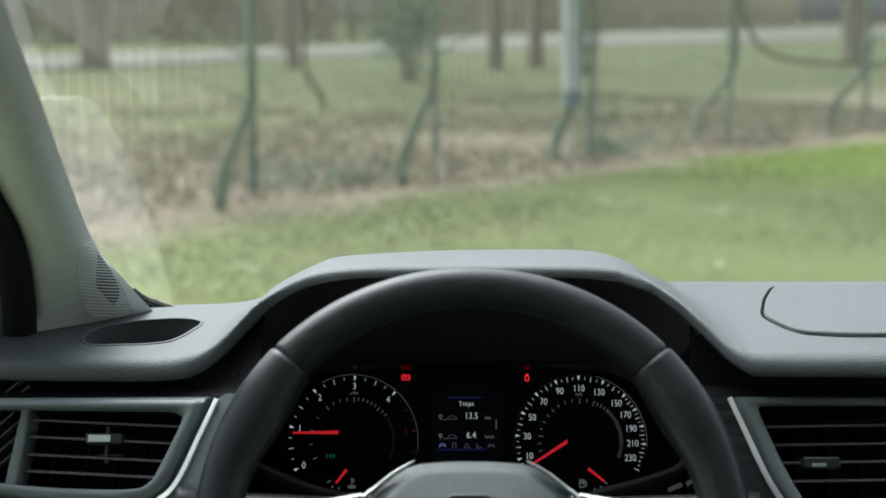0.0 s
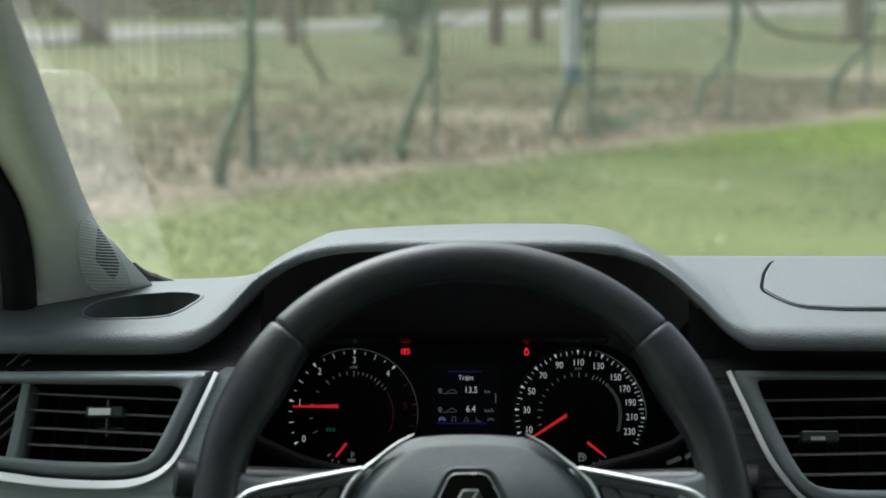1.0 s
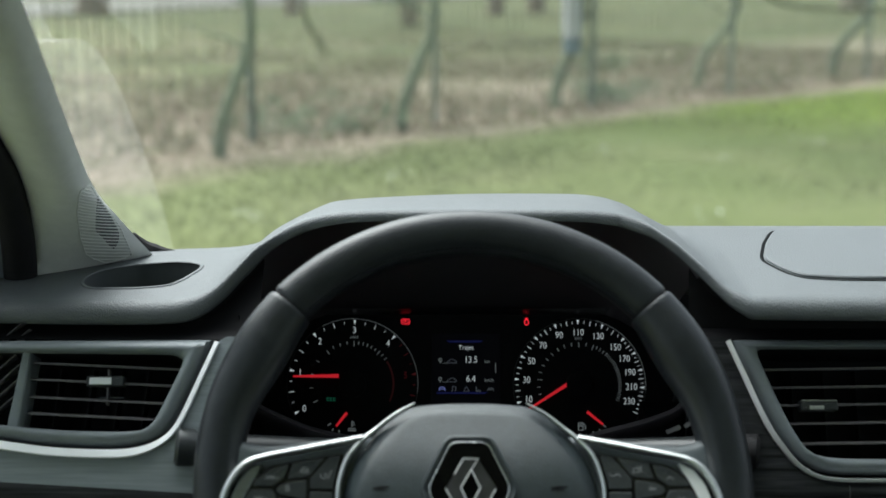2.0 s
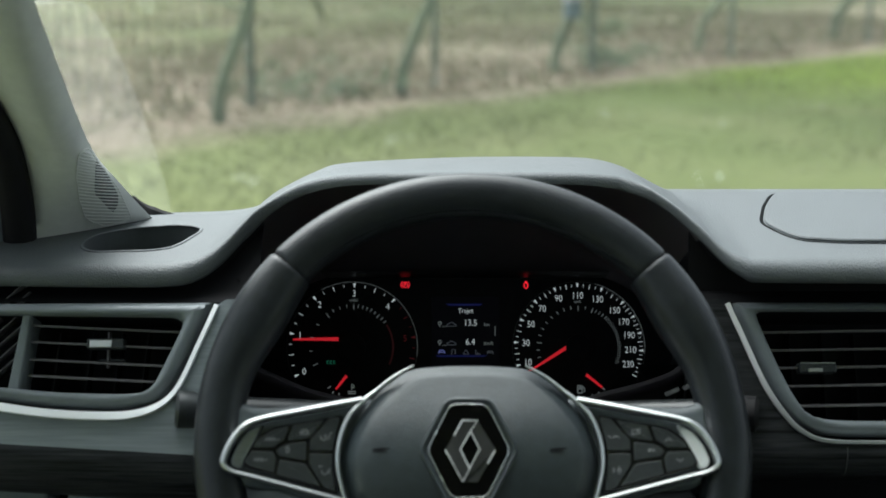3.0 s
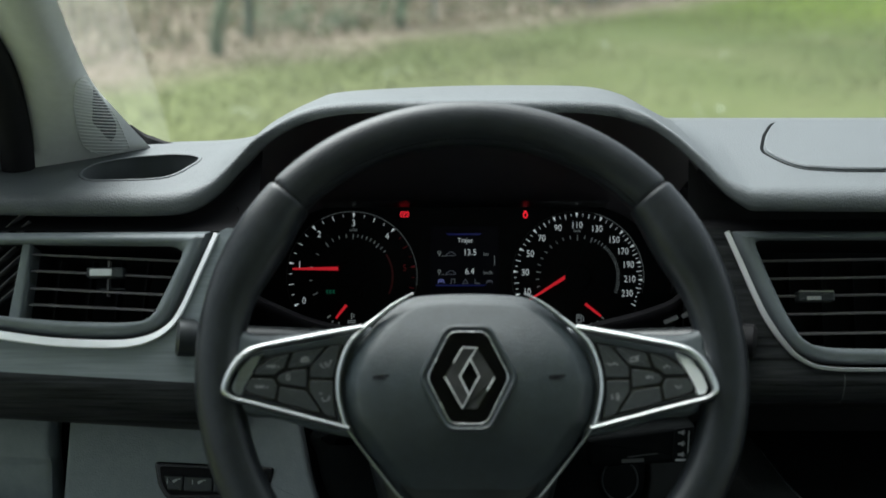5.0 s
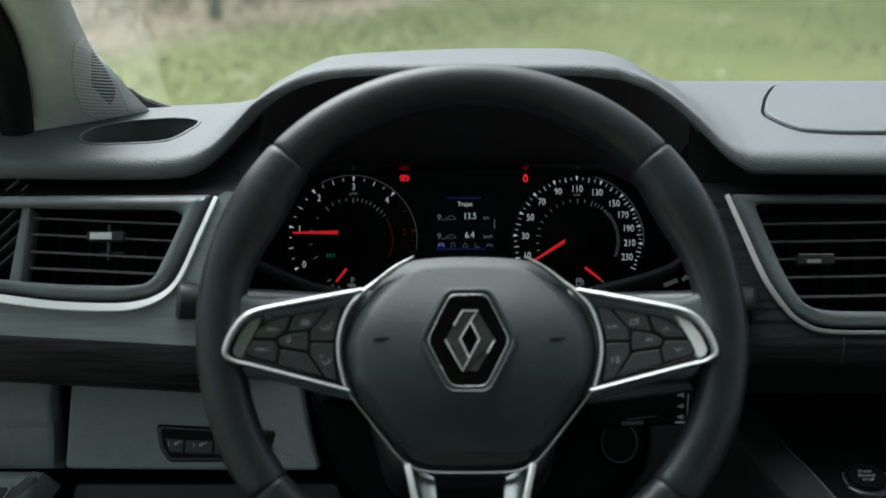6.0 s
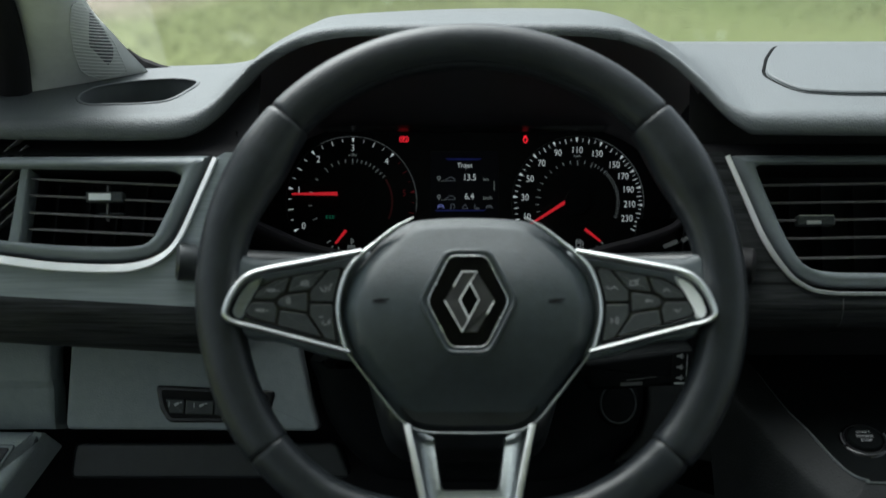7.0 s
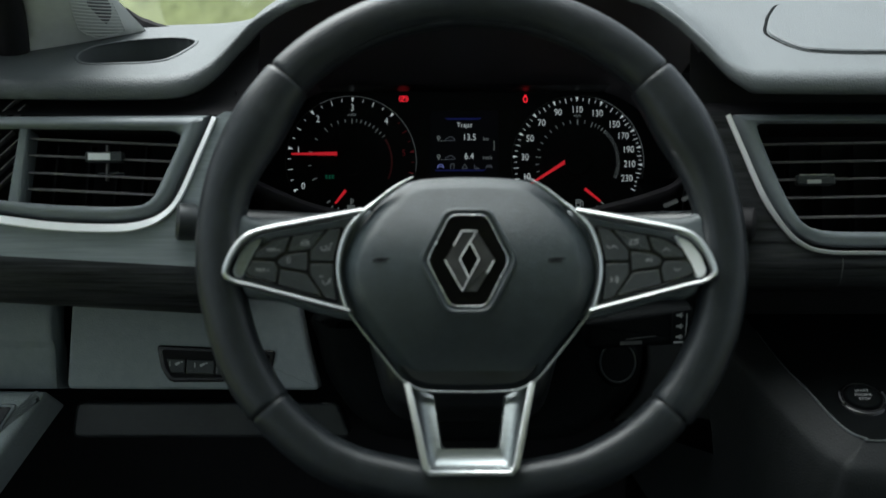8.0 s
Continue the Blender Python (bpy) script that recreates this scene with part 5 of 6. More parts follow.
for s, c in ((0.985, -30), (1.0, -6.5), (0.994, -3.0), (0.975, -0.4), (0.945, 2.6), (0.915, 5.4), (0.89, 7.6), (0.872, 8.7), (0.85, 9.4), (0.80, 10.4), (0.72, 11.4), (0.62, 12.2), (0.50, 12.9), (0.38, 13.5), (0.25, 14.0), (0.12, 14.3)):
    rings.append([tuple(W(a * s, -6 * (1 - s) + b * s, c - (31.0 * max(0, -b * s / 80) ** 2 + 19.0 * max(0, b * s / 58) ** 2) * (1 - 0.6 * s ** 6))) for a, b in hub_o])
skin(bm, rings)
part("airbag_cover", bm, M_HUB, wheel, "domed black airbag cover", angle=60)
bm = bmesh.new()
rings = []
for s, c in ((0.6, -75), (0.85, -45), (0.93, -12), (0.9, -9)):
    rings.append([tuple(W(a * s, b * s - 5, c)) for a, b in hub_o])
skin(bm, rings)
part("hub_back", bm, M_SMOOTH, wheel)
# horn marks
for sx in (-1, 1):
    bm = bmesh.new()
    bar(bm, W, sx * 57 - 6, 0.6, sx * 57 - 1, 0.8, 1.0, 12.3, 2.2)
    bar(bm, W, sx * 57 - 1, 0.8, sx * 57 + 5, 1.4, 2.2, 12.3, 0.8)
    bar(bm, W, sx * 57 - 6, -0.9, sx * 57 + 3, -0.6, 0.7, 12.3)
    part("horn_mark", bm, M_VOID, wheel)
# emblem: black hexagon in a bevelled seat, thin ring, open diamond
hexo = rounded([(-13.2, 30.0), (11.0, 30.0), (26.0, 0.2), (10.5, -30.2), (-12.7, -30.2), (-28.2, 0)], 5, 4)
hexf = rounded([(-15.6, 34), (13.4, 34), (31.6, 0.2), (12.9, -34.6), (-15.1, -34.6), (-33.8, 0)], 6, 4)
bm = bmesh.new()
skin(bm, [[tuple(W(a, b, 5)) for a, b in hexf], [tuple(W(a, b, 14.6)) for a, b in hexf], [tuple(W(a, b, 15.6)) for a, b in inset(hexf, 0.9)], [tuple(W(a, b, 15.7)) for a, b in inset(hexf, 1.6)], [tuple(W(a, b, 13.2)) for a, b in inset(hexf, 4.4)]], caps=False)
part("emblem_seat", bm, M_HUB, wheel, "bevelled seat round the emblem")
emblem = part("emblem", plate(hexo, W, 8, 14.6, 0.6), M_EMBLEM, wheel, "glossy black hexagonal emblem plate")
part("emblem_ring", sweep([tuple(W(a, b, 14.7)) for a, b in inset(hexo, 0.4)], [(0.00045 * x, 0.0005 * y) for x, y in circle(1, 8)], WN, True), M_SATIN, emblem, "thin bright hexagonal ring")
# the diamond is two folded bands, one darker than the other
EO = [(-5.0, 18.8), (4.6, 18.8), (16.3, 0.1), (4.5, -20.0), (-5.0, -20.0), (-16.2, 0.1)]
EI = [(0.1, 11.8), (5.9, 0.5), (-0.7, -11.6), (-6.6, 0.5)]
for name, quads in (("diamond", ([EO[0], EO[1], EI[0], EI[3], EO[5]], [EO[5], EI[3], EI[2], EO[4]], [EO[4], EI[2], EI[1], EO[2]], [EO[1], EO[2], EI[1], EI[0]], [EO[4], EO[3], EO[2]])),):
    bm = bmesh.new()
    for k, q in enumerate(quads):
        lift = (0.0, 1.2, 0.5, -0.6, -0.9)[k]
        skin(bm, [[tuple(W(a, b, 14.4)) for a, b in q], [tuple(W(a, b, 15.9 + lift * (0.4 if j % 2 else 1.0))) for j, (a, b) in enumerate(q)]])
    part(name, bm, M_GREYMETAL, emblem, "open folded metal diamond", smooth=False)
for line in ([(-10.5, 9.3), EO[0], EO[1], EI[0]], [EI[0], EI[1], EO[4], EO[5]], [EI[0], EI[3], EI[2]], [(11, -8.4), (15.6, -0.4)]):
    part("diamond_edge", sweep([tuple(W(a, b, 17.0)) for a, b in line], circle(0.0005, 6), WN), M_PLATE, emblem)

# spokes, mirrored; each with a satin loop and a pad of seven keys
ZONE = [(-83, 24.5), (-104, 20.5), (-130, 15.5), (-142, 7.5), (-149.5, -6.5), (-147, -10.5), (-115, -19.5), (-86, -27.5), (-88.5, -13), (-88, 3)]
def WS(a, b, c=0.0):
    """The wheel's plane, rising towards the driver where the spokes lap over the rim."""
    f = min(1.1, max(0.0, (abs(a) - 62) / 95))
    g = min(1.0, max(0.0, (-b - 80) / 42))
    h = max(16.0 * f, 22.0 * g)
    k = 1 - h / 880
    return W(a * k, b * k, c + h)


PADKEYS = [[(-140.5, 6.2), (-129.5, 14.0), (-118.6, 16.8), (-122.0, 7.2), (-126.5, 4.0), (-128.5, 2.0), (-142.5, 1.8)],
        [(-116.5, 17.2), (-95.0, 21.4), (-104.5, 9.2), (-107.0, 8.2), (-119.8, 6.4)],
        [(-92.8, 21.8), (-85.0, 23.0), (-89.2, 5.0), (-89.6, 0.6), (-105.0, 0.6), (-105.0, 7.6)],
        [(-119.5, 4.8), (-107.0, 6.6), (-107.0, -6.2), (-124.5, -3.6), (-127.0, -0.6), (-125.0, 2.4)],
        [(-143.5, -0.2), (-129.0, -0.2), (-126.5, -5.0), (-128.0, -14.2), (-145.5, -9.8), (-148.0, -6.5)],
        [(-124.8, -5.4), (-107.5, -7.8), (-97.0, -22.6), (-126.2, -15.4)],
        [(-105.0, -1.0), (-89.8, -1.0), (-89.6, -12.0), (-87.5, -25.5), (-95.0, -23.4), (-105.0, -8.6)]]
SPOKE = [(-45, 20), (-66, 38.0), (-85, 36.0), (-115, 31.0), (-136, 29.0), (-150, 31.0), (-162, 40), (-164, 20), (-158, 0), (-152, -24), (-130, -24), (-100, -33), (-74, -38), (-50, -30)]
LOOP = [(-71, 34.5), (-88, 31.0), (-110, 26.5), (-138, 20.5), (-149, 15.0), (-156.5, 5.5), (-161.0, -5.5), (-160.0, -10.5), (-154, -14.0), (-144, -16.2), (-115, -23.2), (-92, -28.8), (-79, -32.0)]
HUBSIDE = [(-37, 57.5), (-50, 50.0), (-62, 40.5), (-71, 33.0), (-80, 22.5), (-85.0, 9.0), (-86.5, -3), (-85.5, -14), (-82, -27.5), (-80.0, -32.0)]
LOWER = [(-80, -32), (-74, -40), (-60, -58), (-46, -75), (-38, -81), (-25, -84.2), (0, -84.8)]
loop_w = [2.0, 2.3, 2.3, 2.1, 2.2, 2.1, 1.9, 1.8, 1.7, 1.7, 1.8, 1.8, 1.7]
for sx in (-1, 1):
    mir = (lambda p: p) if sx < 0 else (lambda p: (-p[0], p[1]))
    sp = part("spoke", plate([mir(p) for p in rounded(SPOKE, 9, 5)], WS, -30, -9.0, 4.5), M_SPOKE, wheel, "dark grey plastic spoke")
    part("spoke_pad", plate([mir(p) for p in rounded(ZONE, 3)], WS, -14, -3.2, 0.8), M_GLOSS, sp)
    # recessed tip between the keys and the loop; the right one is coloured as catching light
    part("spoke_tip", plate([mir(p) for p in rounded([(-136, 17.5), (-146, 12.5), (-153, 3), (-156.5, -6), (-155, -10.5), (-150, -11.5), (-146, -2), (-140, 9)], 2)], WS, -14, -2.6, 1.0), M_SILVER if sx < 0 else M_PLATE, sp)
    nseg = 6
    lp = spline([mir(p) for p in LOOP], nseg)
    wd = spline([[w] for w in loop_w], nseg)[:, 0]
    prof = [(-0.001, -0.003), (-0.001, 0.0002), (-0.0006, 0.0011), (0.0, 0.0014), (0.0006, 0.0011), (0.001, 0.0002), (0.001, -0.003)]
    part("satin_loop", sweep([tuple(WS(a, b, -0.6)) for a, b in lp], prof, WN, scales=wd), M_CHROME, sp, "satin metal loop round the keys")
    hs = spline([mir(p) for p in HUBSIDE], 6)
    hw = np.interp(np.linspace(0, 1, len(hs)), [0, 0.12, 0.4, 0.8, 1], [0.45, 1.0, 1.7, 1.35, 1.0])
    part("hub_strip", sweep([tuple(WS(a, b, -0.8)) for a, b in hs], prof, WN, scales=hw), M_CHROME, sp, "satin strip beside the hub")
    lw = spline([mir(p) for p in LOWER], 6)
    part("lower_strip", sweep([tuple(W(a, b, -5.0)) for a, b in lw], prof, WN, scales=[0.95] * len(lw)), M_SILVER, sp, "dark satin strip under the hub")
    for k, key in enumerate(PADKEYS):
        o = [mir(p) for p in key]
        kb = part("key", plate(rounded(inset(o, 0.25), 1.2, 3), WS, -4, -1.4, 0.4), M_BUTTON, sp)
        cx, cy = np.mean(np.array(o), 0)
        if k == 3 and sx < 0:
            part("key_mark", text_bm("0", 6.2, WS, cx - 1, cy, -1.2), M_KEYMARK, kb, "0")
            continue
        if k == 5:
            continue
        bm = bmesh.new()
        arc = lambda a0, a1, r, ox=0.0, oy=0.0: [(cx + ox + r * math.cos(radians(q)), cy + oy + r * math.sin(radians(q))) for q in np.linspace(a0, a1, 7)]
        if sx > 0:
            art = {0: [[(cx - 2.2, cy - 1), (cx, cy + 1), (cx + 2.2, cy - 1)]], 4: [[(cx - 2.2, cy + 1), (cx, cy - 1), (cx + 2.2, cy + 1)]],
                   1: [[(cx - 2.8, cy - 1.4), (cx - 2.0, cy + 1.4), (cx + 2.0, cy + 2.0), (cx + 2.6, cy - 0.8), (cx - 2.8, cy - 1.4)], [(cx + 0.6, cy + 0.2), (cx + 3.4, cy + 2.8)]],
                   2: [arc(200, 340, 2.6, -1.5, 2.0), arc(20, 110, 2.2, 1.2, -1.8)], 3: [[(cx - 2, cy + 1), (cx - 2, cy - 1)], [(cx - 1, cy - 1), (cx - 1, cy + 1), (cx + 0.8, cy)], [(cx + 1.6, cy + 1), (cx + 1.6, cy - 1)]],
                   6: [[(cx - 2.6, cy + 1.6), (cx - 1.2, cy), (cx - 2.6, cy - 1.6)], arc(-60, 60, 1.6, -0.4), arc(-60, 60, 2.8, -0.2)]}[k]
        elif k in (0, 4):
            art = [[(cx - 3.8 + 2.1 * q, cy - 0.8), (cx - 3.8 + 2.1 * q, cy + 0.9), (cx - 2.6 + 2.1 * q, cy + 0.9), (cx - 2.6 + 2.1 * q, cy - 0.8)] for q in range(3)] + [[(cx + 3.0, cy), (cx + 4.6, cy)]]
        else:
            art = {1: [[(cx - 2.6, cy - 1.2), (cx - 2.2, cy + 0.6), (cx - 1.0, cy + 1.8), (cx + 1.2, cy + 1.8), (cx + 2.4, cy + 0.4), (cx + 2.6, cy - 1.2), (cx - 2.6, cy - 1.2)], [(cx - 2, cy + 0.2), (cx + 2, cy + 0.2)]],
                   2: [arc(-200, 20, 2.2, -1.4), [(cx - 1.4, cy), (cx + 0.2, cy + 1.2)], [(cx + 1.8, cy - 2.2), (cx + 3.0, cy + 2.4), (cx + 4.2, cy + 2.6)]],
                   6: [[(cx - 3.6, cy + 2.4), (cx - 1.0, cy + 2.4)], arc(-200, 20, 2.0, 0.6, -0.8), [(cx + 3.2, cy - 2.2), (cx + 3.6, cy + 1.2)]]}[k]
        for ln in art:
            for (a0, b0), (a1, b1) in zip(ln, ln[1:]):
                bar(bm, WS, a0, b0, a1, b1, 0.62, -1.2)
        part("key_mark", bm, M_KEYMARK, kb)

# lower yoke: a bright U between hub and rim, with sloping inner faces
def yoke_strip(rows):
    """Faces between matching points along the U, from its left arm round to its right one."""
    bm = bmesh.new()
    full = rows + [[(-a, b, c) for a, b, c in r] for r in rows[::-1]]
    skin(bm, [[tuple(WS(a, b, c)) for a, b, c in r] for r in full], closed_ring=False)
    return bm


part("yoke", yoke_strip([[(-43, -76, -14), (-44, -77, -6), (-43.2, -77.4, -4.6), (-39.5, -78.5, -4.2), (-38.5, -79, -5.0)],
                         [(-31, -135, -14), (-32, -136, -6), (-31.4, -135.6, -4.6), (-28.6, -134, -4.2), (-27.8, -133.6, -5.0)],
                         [(-27, -140, -14), (-27.5, -141.2, -6), (-27.2, -140.6, -4.6), (-26, -138.6, -4.2), (-25.4, -137.8, -5.0)]]), M_CHROME, wheel, "bright outer edge of the lower spoke", angle=50)
def cove(e, h):
    """From the front edge e into the hole's edge h: steep first, then turning to face the driver."""
    return [(e[0] + (h[0] - e[0]) * f, e[1] + (h[1] - e[1]) * f, c) for f, c in ((0.0, -5.2), (0.06, -8.0), (0.2, -11.2), (0.42, -13.6), (0.7, -15.2), (1.0, -16.0))] + [(h[0] + 1.0, h[1], -26)]


part("yoke_inner", yoke_strip([cove((-38.5, -79), (-24.0, -88)), cove((-28.0, -132.5), (-19.9, -121.0)), cove((-26.6, -135.8), (-19.0, -123.6)), cove((-24.0, -137.2), (-17.4, -124.4))]), M_SILVER, wheel, "coved silver inner faces of the lower spoke", angle=35)

# ---- steering column, stalks and the audio control behind the wheel ----
column = thing("steering_column", (0.018, 0.98, 0.93), "black plastic steering column shroud", "steering column")
CW = tilted((0.0182, 0.7824, 1.0652), 28, 1.0)
bm = bmesh.new()
sec = rounded([(-0.062, 0.040), (0.062, 0.040), (0.070, -0.02), (0.052, -0.085), (-0.052, -0.085), (-0.070, -0.02)], 0.02, 5)
skin(bm, [[tuple(CW(a * s, b * s - 0.012, c)) for a, b in sec] for c, s in ((-0.042, 0.80), (-0.048, 0.95), (-0.06, 1.0), (-0.16, 1.12), (-0.27, 1.15))])
part("shroud", bm, M_SMOOTH, column, angle=50)
bm = bmesh.new()
skin(bm, [[(x * k + 0.02, y, z - 0.018 * abs(x / 0.13) ** 2) for x in np.linspace(-0.13, 0.13, 13)] for k, y, z in ((0.75, 0.90, 1.035), (0.95, 0.96, 1.022), (1.25, 1.03, 1.005), (1.45, 1.075, 0.990))], closed_ring=False)
part("shroud_bridge", bm, M_VOID, column, "black cover between column and dials")

# wide lower cover between the knee panels
cover = spline([(-0.097, -0.003), (-0.094, -0.022), (-0.0885, -0.0435), (-0.077, -0.0646), (-0.060, -0.0835), (-0.03, -0.098), (0.085, -0.098), (0.115, -0.087),
                (0.133, -0.073), (0.146, -0.0606), (0.1515, -0.045), (0.153, -0.028), (0.151, 0.0), (0.10, 0.012), (-0.05, 0.012)], 4, True)
part("lower_cover", plate(cover, K, -0.03, 0.003, 0.011), M_CONSOLE, column, "broad black lower column cover", angle=60)


barrel = [(0.1320 + 0.0165 * math.cos(q), -0.040 + 0.0185 * math.sin(q)) for q in np.linspace(0, 2 * math.pi, 37)[:-1]]
part("lock_blank", plate(barrel, K, -0.004, 0.0055, 0.003), M_CONSOLE, column, "round black blanked ignition lock", angle=60)
part("lock_rim", sweep([tuple(K(0.1320 + (a - 0.1320) * 0.80, -0.040 + (b + 0.040) * 0.80, 0.0058)) for a, b in barrel], circle(0.0008, 6), K(0, 0, 1) - K(0, 0, 0), True), M_BUTTON, column)


def stalk(name, p0, p1, r0, r1, label):
    st = thing(name, p0, label, "stalk", "column stalks")
    n = 10
    pts = [tuple(Vector(p0).lerp(Vector(p1), f)) for f in np.linspace(0, 1, n)]
    k = [r0 + (r1 - r0) * f for f in np.linspace(0, 1, n)]
    k[-1] *= 0.82
    part("stalk_arm", sweep(pts, [(x, y * 0.8) for x, y in circle(1.0, 14)], (0, -0.5, 1), scales=k), M_SMOOTH, st)
    return st


st = stalk("light_stalk", (-0.055, 0.905, 1.045), (-0.176, 0.868, 1.062), 0.009, 0.012, "black lighting stalk beside the wheel")
part("stalk_knob", sweep([(-0.174, 0.869, 1.0615), (-0.178, 0.867, 1.0622), (-0.189, 0.864, 1.0638), (-0.1905, 0.8637, 1.064)], circle(1.0, 16), (0, -0.5, 1), scales=[0.010, 0.0135, 0.0135, 0.011]), M_BUTTON, st)
st = stalk("wiper_stalk", (0.09, 0.905, 1.045), (0.213, 0.868, 1.060), 0.009, 0.012, "black wiper stalk beside the wheel")
part("stalk_knob", sweep([(0.211, 0.869, 1.0595), (0.215, 0.867, 1.060), (0.224, 0.864, 1.0605), (0.2255, 0.8637, 1.0605)], circle(1.0, 16), (0, -0.5, 1), scales=[0.010, 0.0125, 0.0125, 0.010]), M_RUBBER, st)
bm = bmesh.new()
bar(bm, F, 0.158, -0.070, 0.168, -0.066, 0.003, 0.012)
bar(bm, F, 0.171, -0.066, 0.176, -0.063, 0.003, 0.012)
part("stalk_mark", bm, M_DIMMARK, st)
AP = tilted((0.1455, 0.844, 0.9895), 10)
radio = thing("audio_control", AP(0, 0, -0.02), "black audio control pod on the steering column", "audio control")
part("pod_body", plate(rounded([(-0.042, 0.004), (0.0365, 0.0150), (0.0365, -0.0135), (-0.040, -0.018)], 0.004), AP, -0.03, 0.0, 0.003), M_CONSOLE, radio)
part("pod_end", plate(rounded([(0.0215, 0.0118), (0.0355, 0.0135), (0.0350, -0.0125), (0.0205, -0.0135)], 0.002), AP, 0.0, 0.002, 0.0006), M_CONSOLE, radio)
for b in (0.0090, 0.0008, -0.0072):
    # a small loudspeaker: box and opening cone
    bm = bmesh.new()
    bar(bm, AP, 0.0240, b, 0.0256, b, 0.0016, 0.0022)
    bar(bm, AP, 0.0256, b, 0.0280, b, 0.0012, 0.0022, 0.0044)
    bar(bm, AP, 0.0288, b - 0.0008, 0.0288, b + 0.0008, 0.0005, 0.0022)
    part("pod_mark", bm, M_KEYMARK, radio)
bm = bmesh.new()
bar(bm, AP, 0.0316, 0.0100, 0.0312, -0.006, 0.0005, 0.0022)
bar(bm, AP, 0.0225, -0.0112, 0.0300, -0.0112, 0.0014, 0.0022)
part("pod_mark", bm, M_MARK, radio)
bm = bmesh.new()
bar(bm, AP, -0.012, -0.0095, 0.010, -0.0068, 0.0008, 0.0005)
part("pod_line", bm, M_DIMMARK, radio)
bm = bmesh.new()
bar(bm, AP, -0.016, -0.0125, 0.000, -0.0118, 0.0028, 0.0005)
part("pod_word", bm, M_DIMMARK, radio)

# ---- garden fence ----
M_POST = mat("green_fence_steel", (0.15, 0.195, 0.155), 0.5, vary=0.25, vscale=12)
M_WIRE = mat("weathered_fence_wire", (0.16, 0.175, 0.13), 0.5, vary=0.4, vscale=3)
M_BARK = mat("mossy_bark", (0.135, 0.178, 0.108), 0.9, color2=(0.20, 0.235, 0.16), vscale=9, bump=0.8, bscale=40, coarse=1.5)
M_BROWN = mat("brown_bark", (0.195, 0.165, 0.112), 0.9, color2=(0.275, 0.235, 0.17), vscale=4, bump=0.8, bscale=20, coarse=0.6)
M_SLEEVE = mat("white_tree_sleeve", (0.55, 0.58, 0.58), 0.5, vary=0.06, vscale=6)
M_TIE = mat("blue_grey_tie", (0.16, 0.24, 0.28), 0.6, vary=0.15, vscale=20)
M_LEAF = mat("spring_leaves", (0.085, 0.145, 0.065), 0.7, color2=(0.14, 0.20, 0.10), vscale=3)
M_CANE = mat("green_bramble_stem", (0.045, 0.062, 0.015), 0.6, color2=(0.075, 0.085, 0.022), vscale=8)
M_DRY = mat("dry_leaves", (0.205, 0.163, 0.11), 0.85, color2=(0.30, 0.247, 0.178), vscale=5)
M_TWIG = mat("winter_twigs", (0.25, 0.225, 0.15), 0.9, color2=(0.34, 0.305, 0.215), vscale=0.4)
M_BLADE = mat("grass_blades", (0.118, 0.140, 0.052), 0.7, color2=(0.168, 0.184, 0.080), vscale=0.9)
M_DAISY = mat("daisy_petals", (0.45, 0.46, 0.41), 0.8, vary=0.05, vscale=30)
rng = np.random.RandomState(4)
FH = 1.95


def along(s, off=0.0, z=0.0):
    p = FENCE0 + FENCED * s + FENCEN * off
    return Vector((p.x, p.y, z))


fence = thing("wire_fence", along(0), "tall weathered wire mesh garden fence with green steel posts", "fence")
POSTS = [-6.2, -4.1, -2.05, 0.0, 1.98, 4.10, 6.43, 9.35, 11.8, 14.2]
for s0, s1 in zip(POSTS, POSTS[1:]):
    p = along(s0)
    bm = sweep([(p.x, p.y, -0.05), (p.x, p.y, FH)], [(x, y) for x, y in circle(0.024, 10)], (1, 0, 0))
    part("fence_post", bm, M_POST, fence)
    bm = bmesh.new()
    for s in np.arange(s0 + 0.06, s1 - 0.03, 0.10):
        q = along(s, rng.uniform(-0.01, 0.01))
        box(bm, q.x - 0.005, q.x + 0.005, q.y - 0.005, q.y + 0.005, 0.02, FH - 0.05)
    for z in np.arange(0.08, FH, 0.62):
        a, b = along(s0, 0.004, z), along(s1, 0.004, z)
        sweep([tuple(a), tuple(b)], circle(0.003, 4), (0, 0, 1), bm=bm)
    part("mesh_panel", bm, M_WIRE, fence, kind="stuff", smooth=False)


def crooked_trunk(base, top_off, r, height, seed):
    """A trunk that leans in its lower third and then goes up, with a few side limbs."""
    g = np.random.RandomState(seed)
    pts = [(0, 0, -0.05), (0.0, 0, 0.16), (0.05, 0, 0.36), (top_off * 0.62, 0, 0.62), (top_off, 0.02, 0.86), (top_off * 1.03, 0.02, 1.25), (top_off * 0.95, 0.04, height * 0.75), (top_off * 1.15, 0.0, height)]
    pts = [(base.x + x + g.uniform(-0.012, 0.012), base.y + y, z) for x, y, z in pts]
    path = spline(pts, 5)
    n = len(path)
    ks = [r * (1.25 - 0.75 * i / n) * (1 + 0.08 * math.sin(i * 1.7 + seed)) for i in range(n)]
    return sweep(path, circle(1.0, 9), (0, 1, 0), scales=ks), path


def limb(p, d, length, r, seed):
    g = np.random.RandomState(seed)
    pts = [Vector(p)]
    d = Vector(d).normalized()
    for k in range(5):
        d = (d + Vector(g.uniform(-0.25, 0.25, 3))).normalized()
        pts.append(pts[-1] + d * length / 5)
    path = spline([tuple(q) for q in pts], 3)
    return sweep(path, circle(1.0, 5), (0.1, 1, 0.2), scales=[r * (1 - 0.85 * i / len(path)) for i in range(len(path))]), pts[-1]


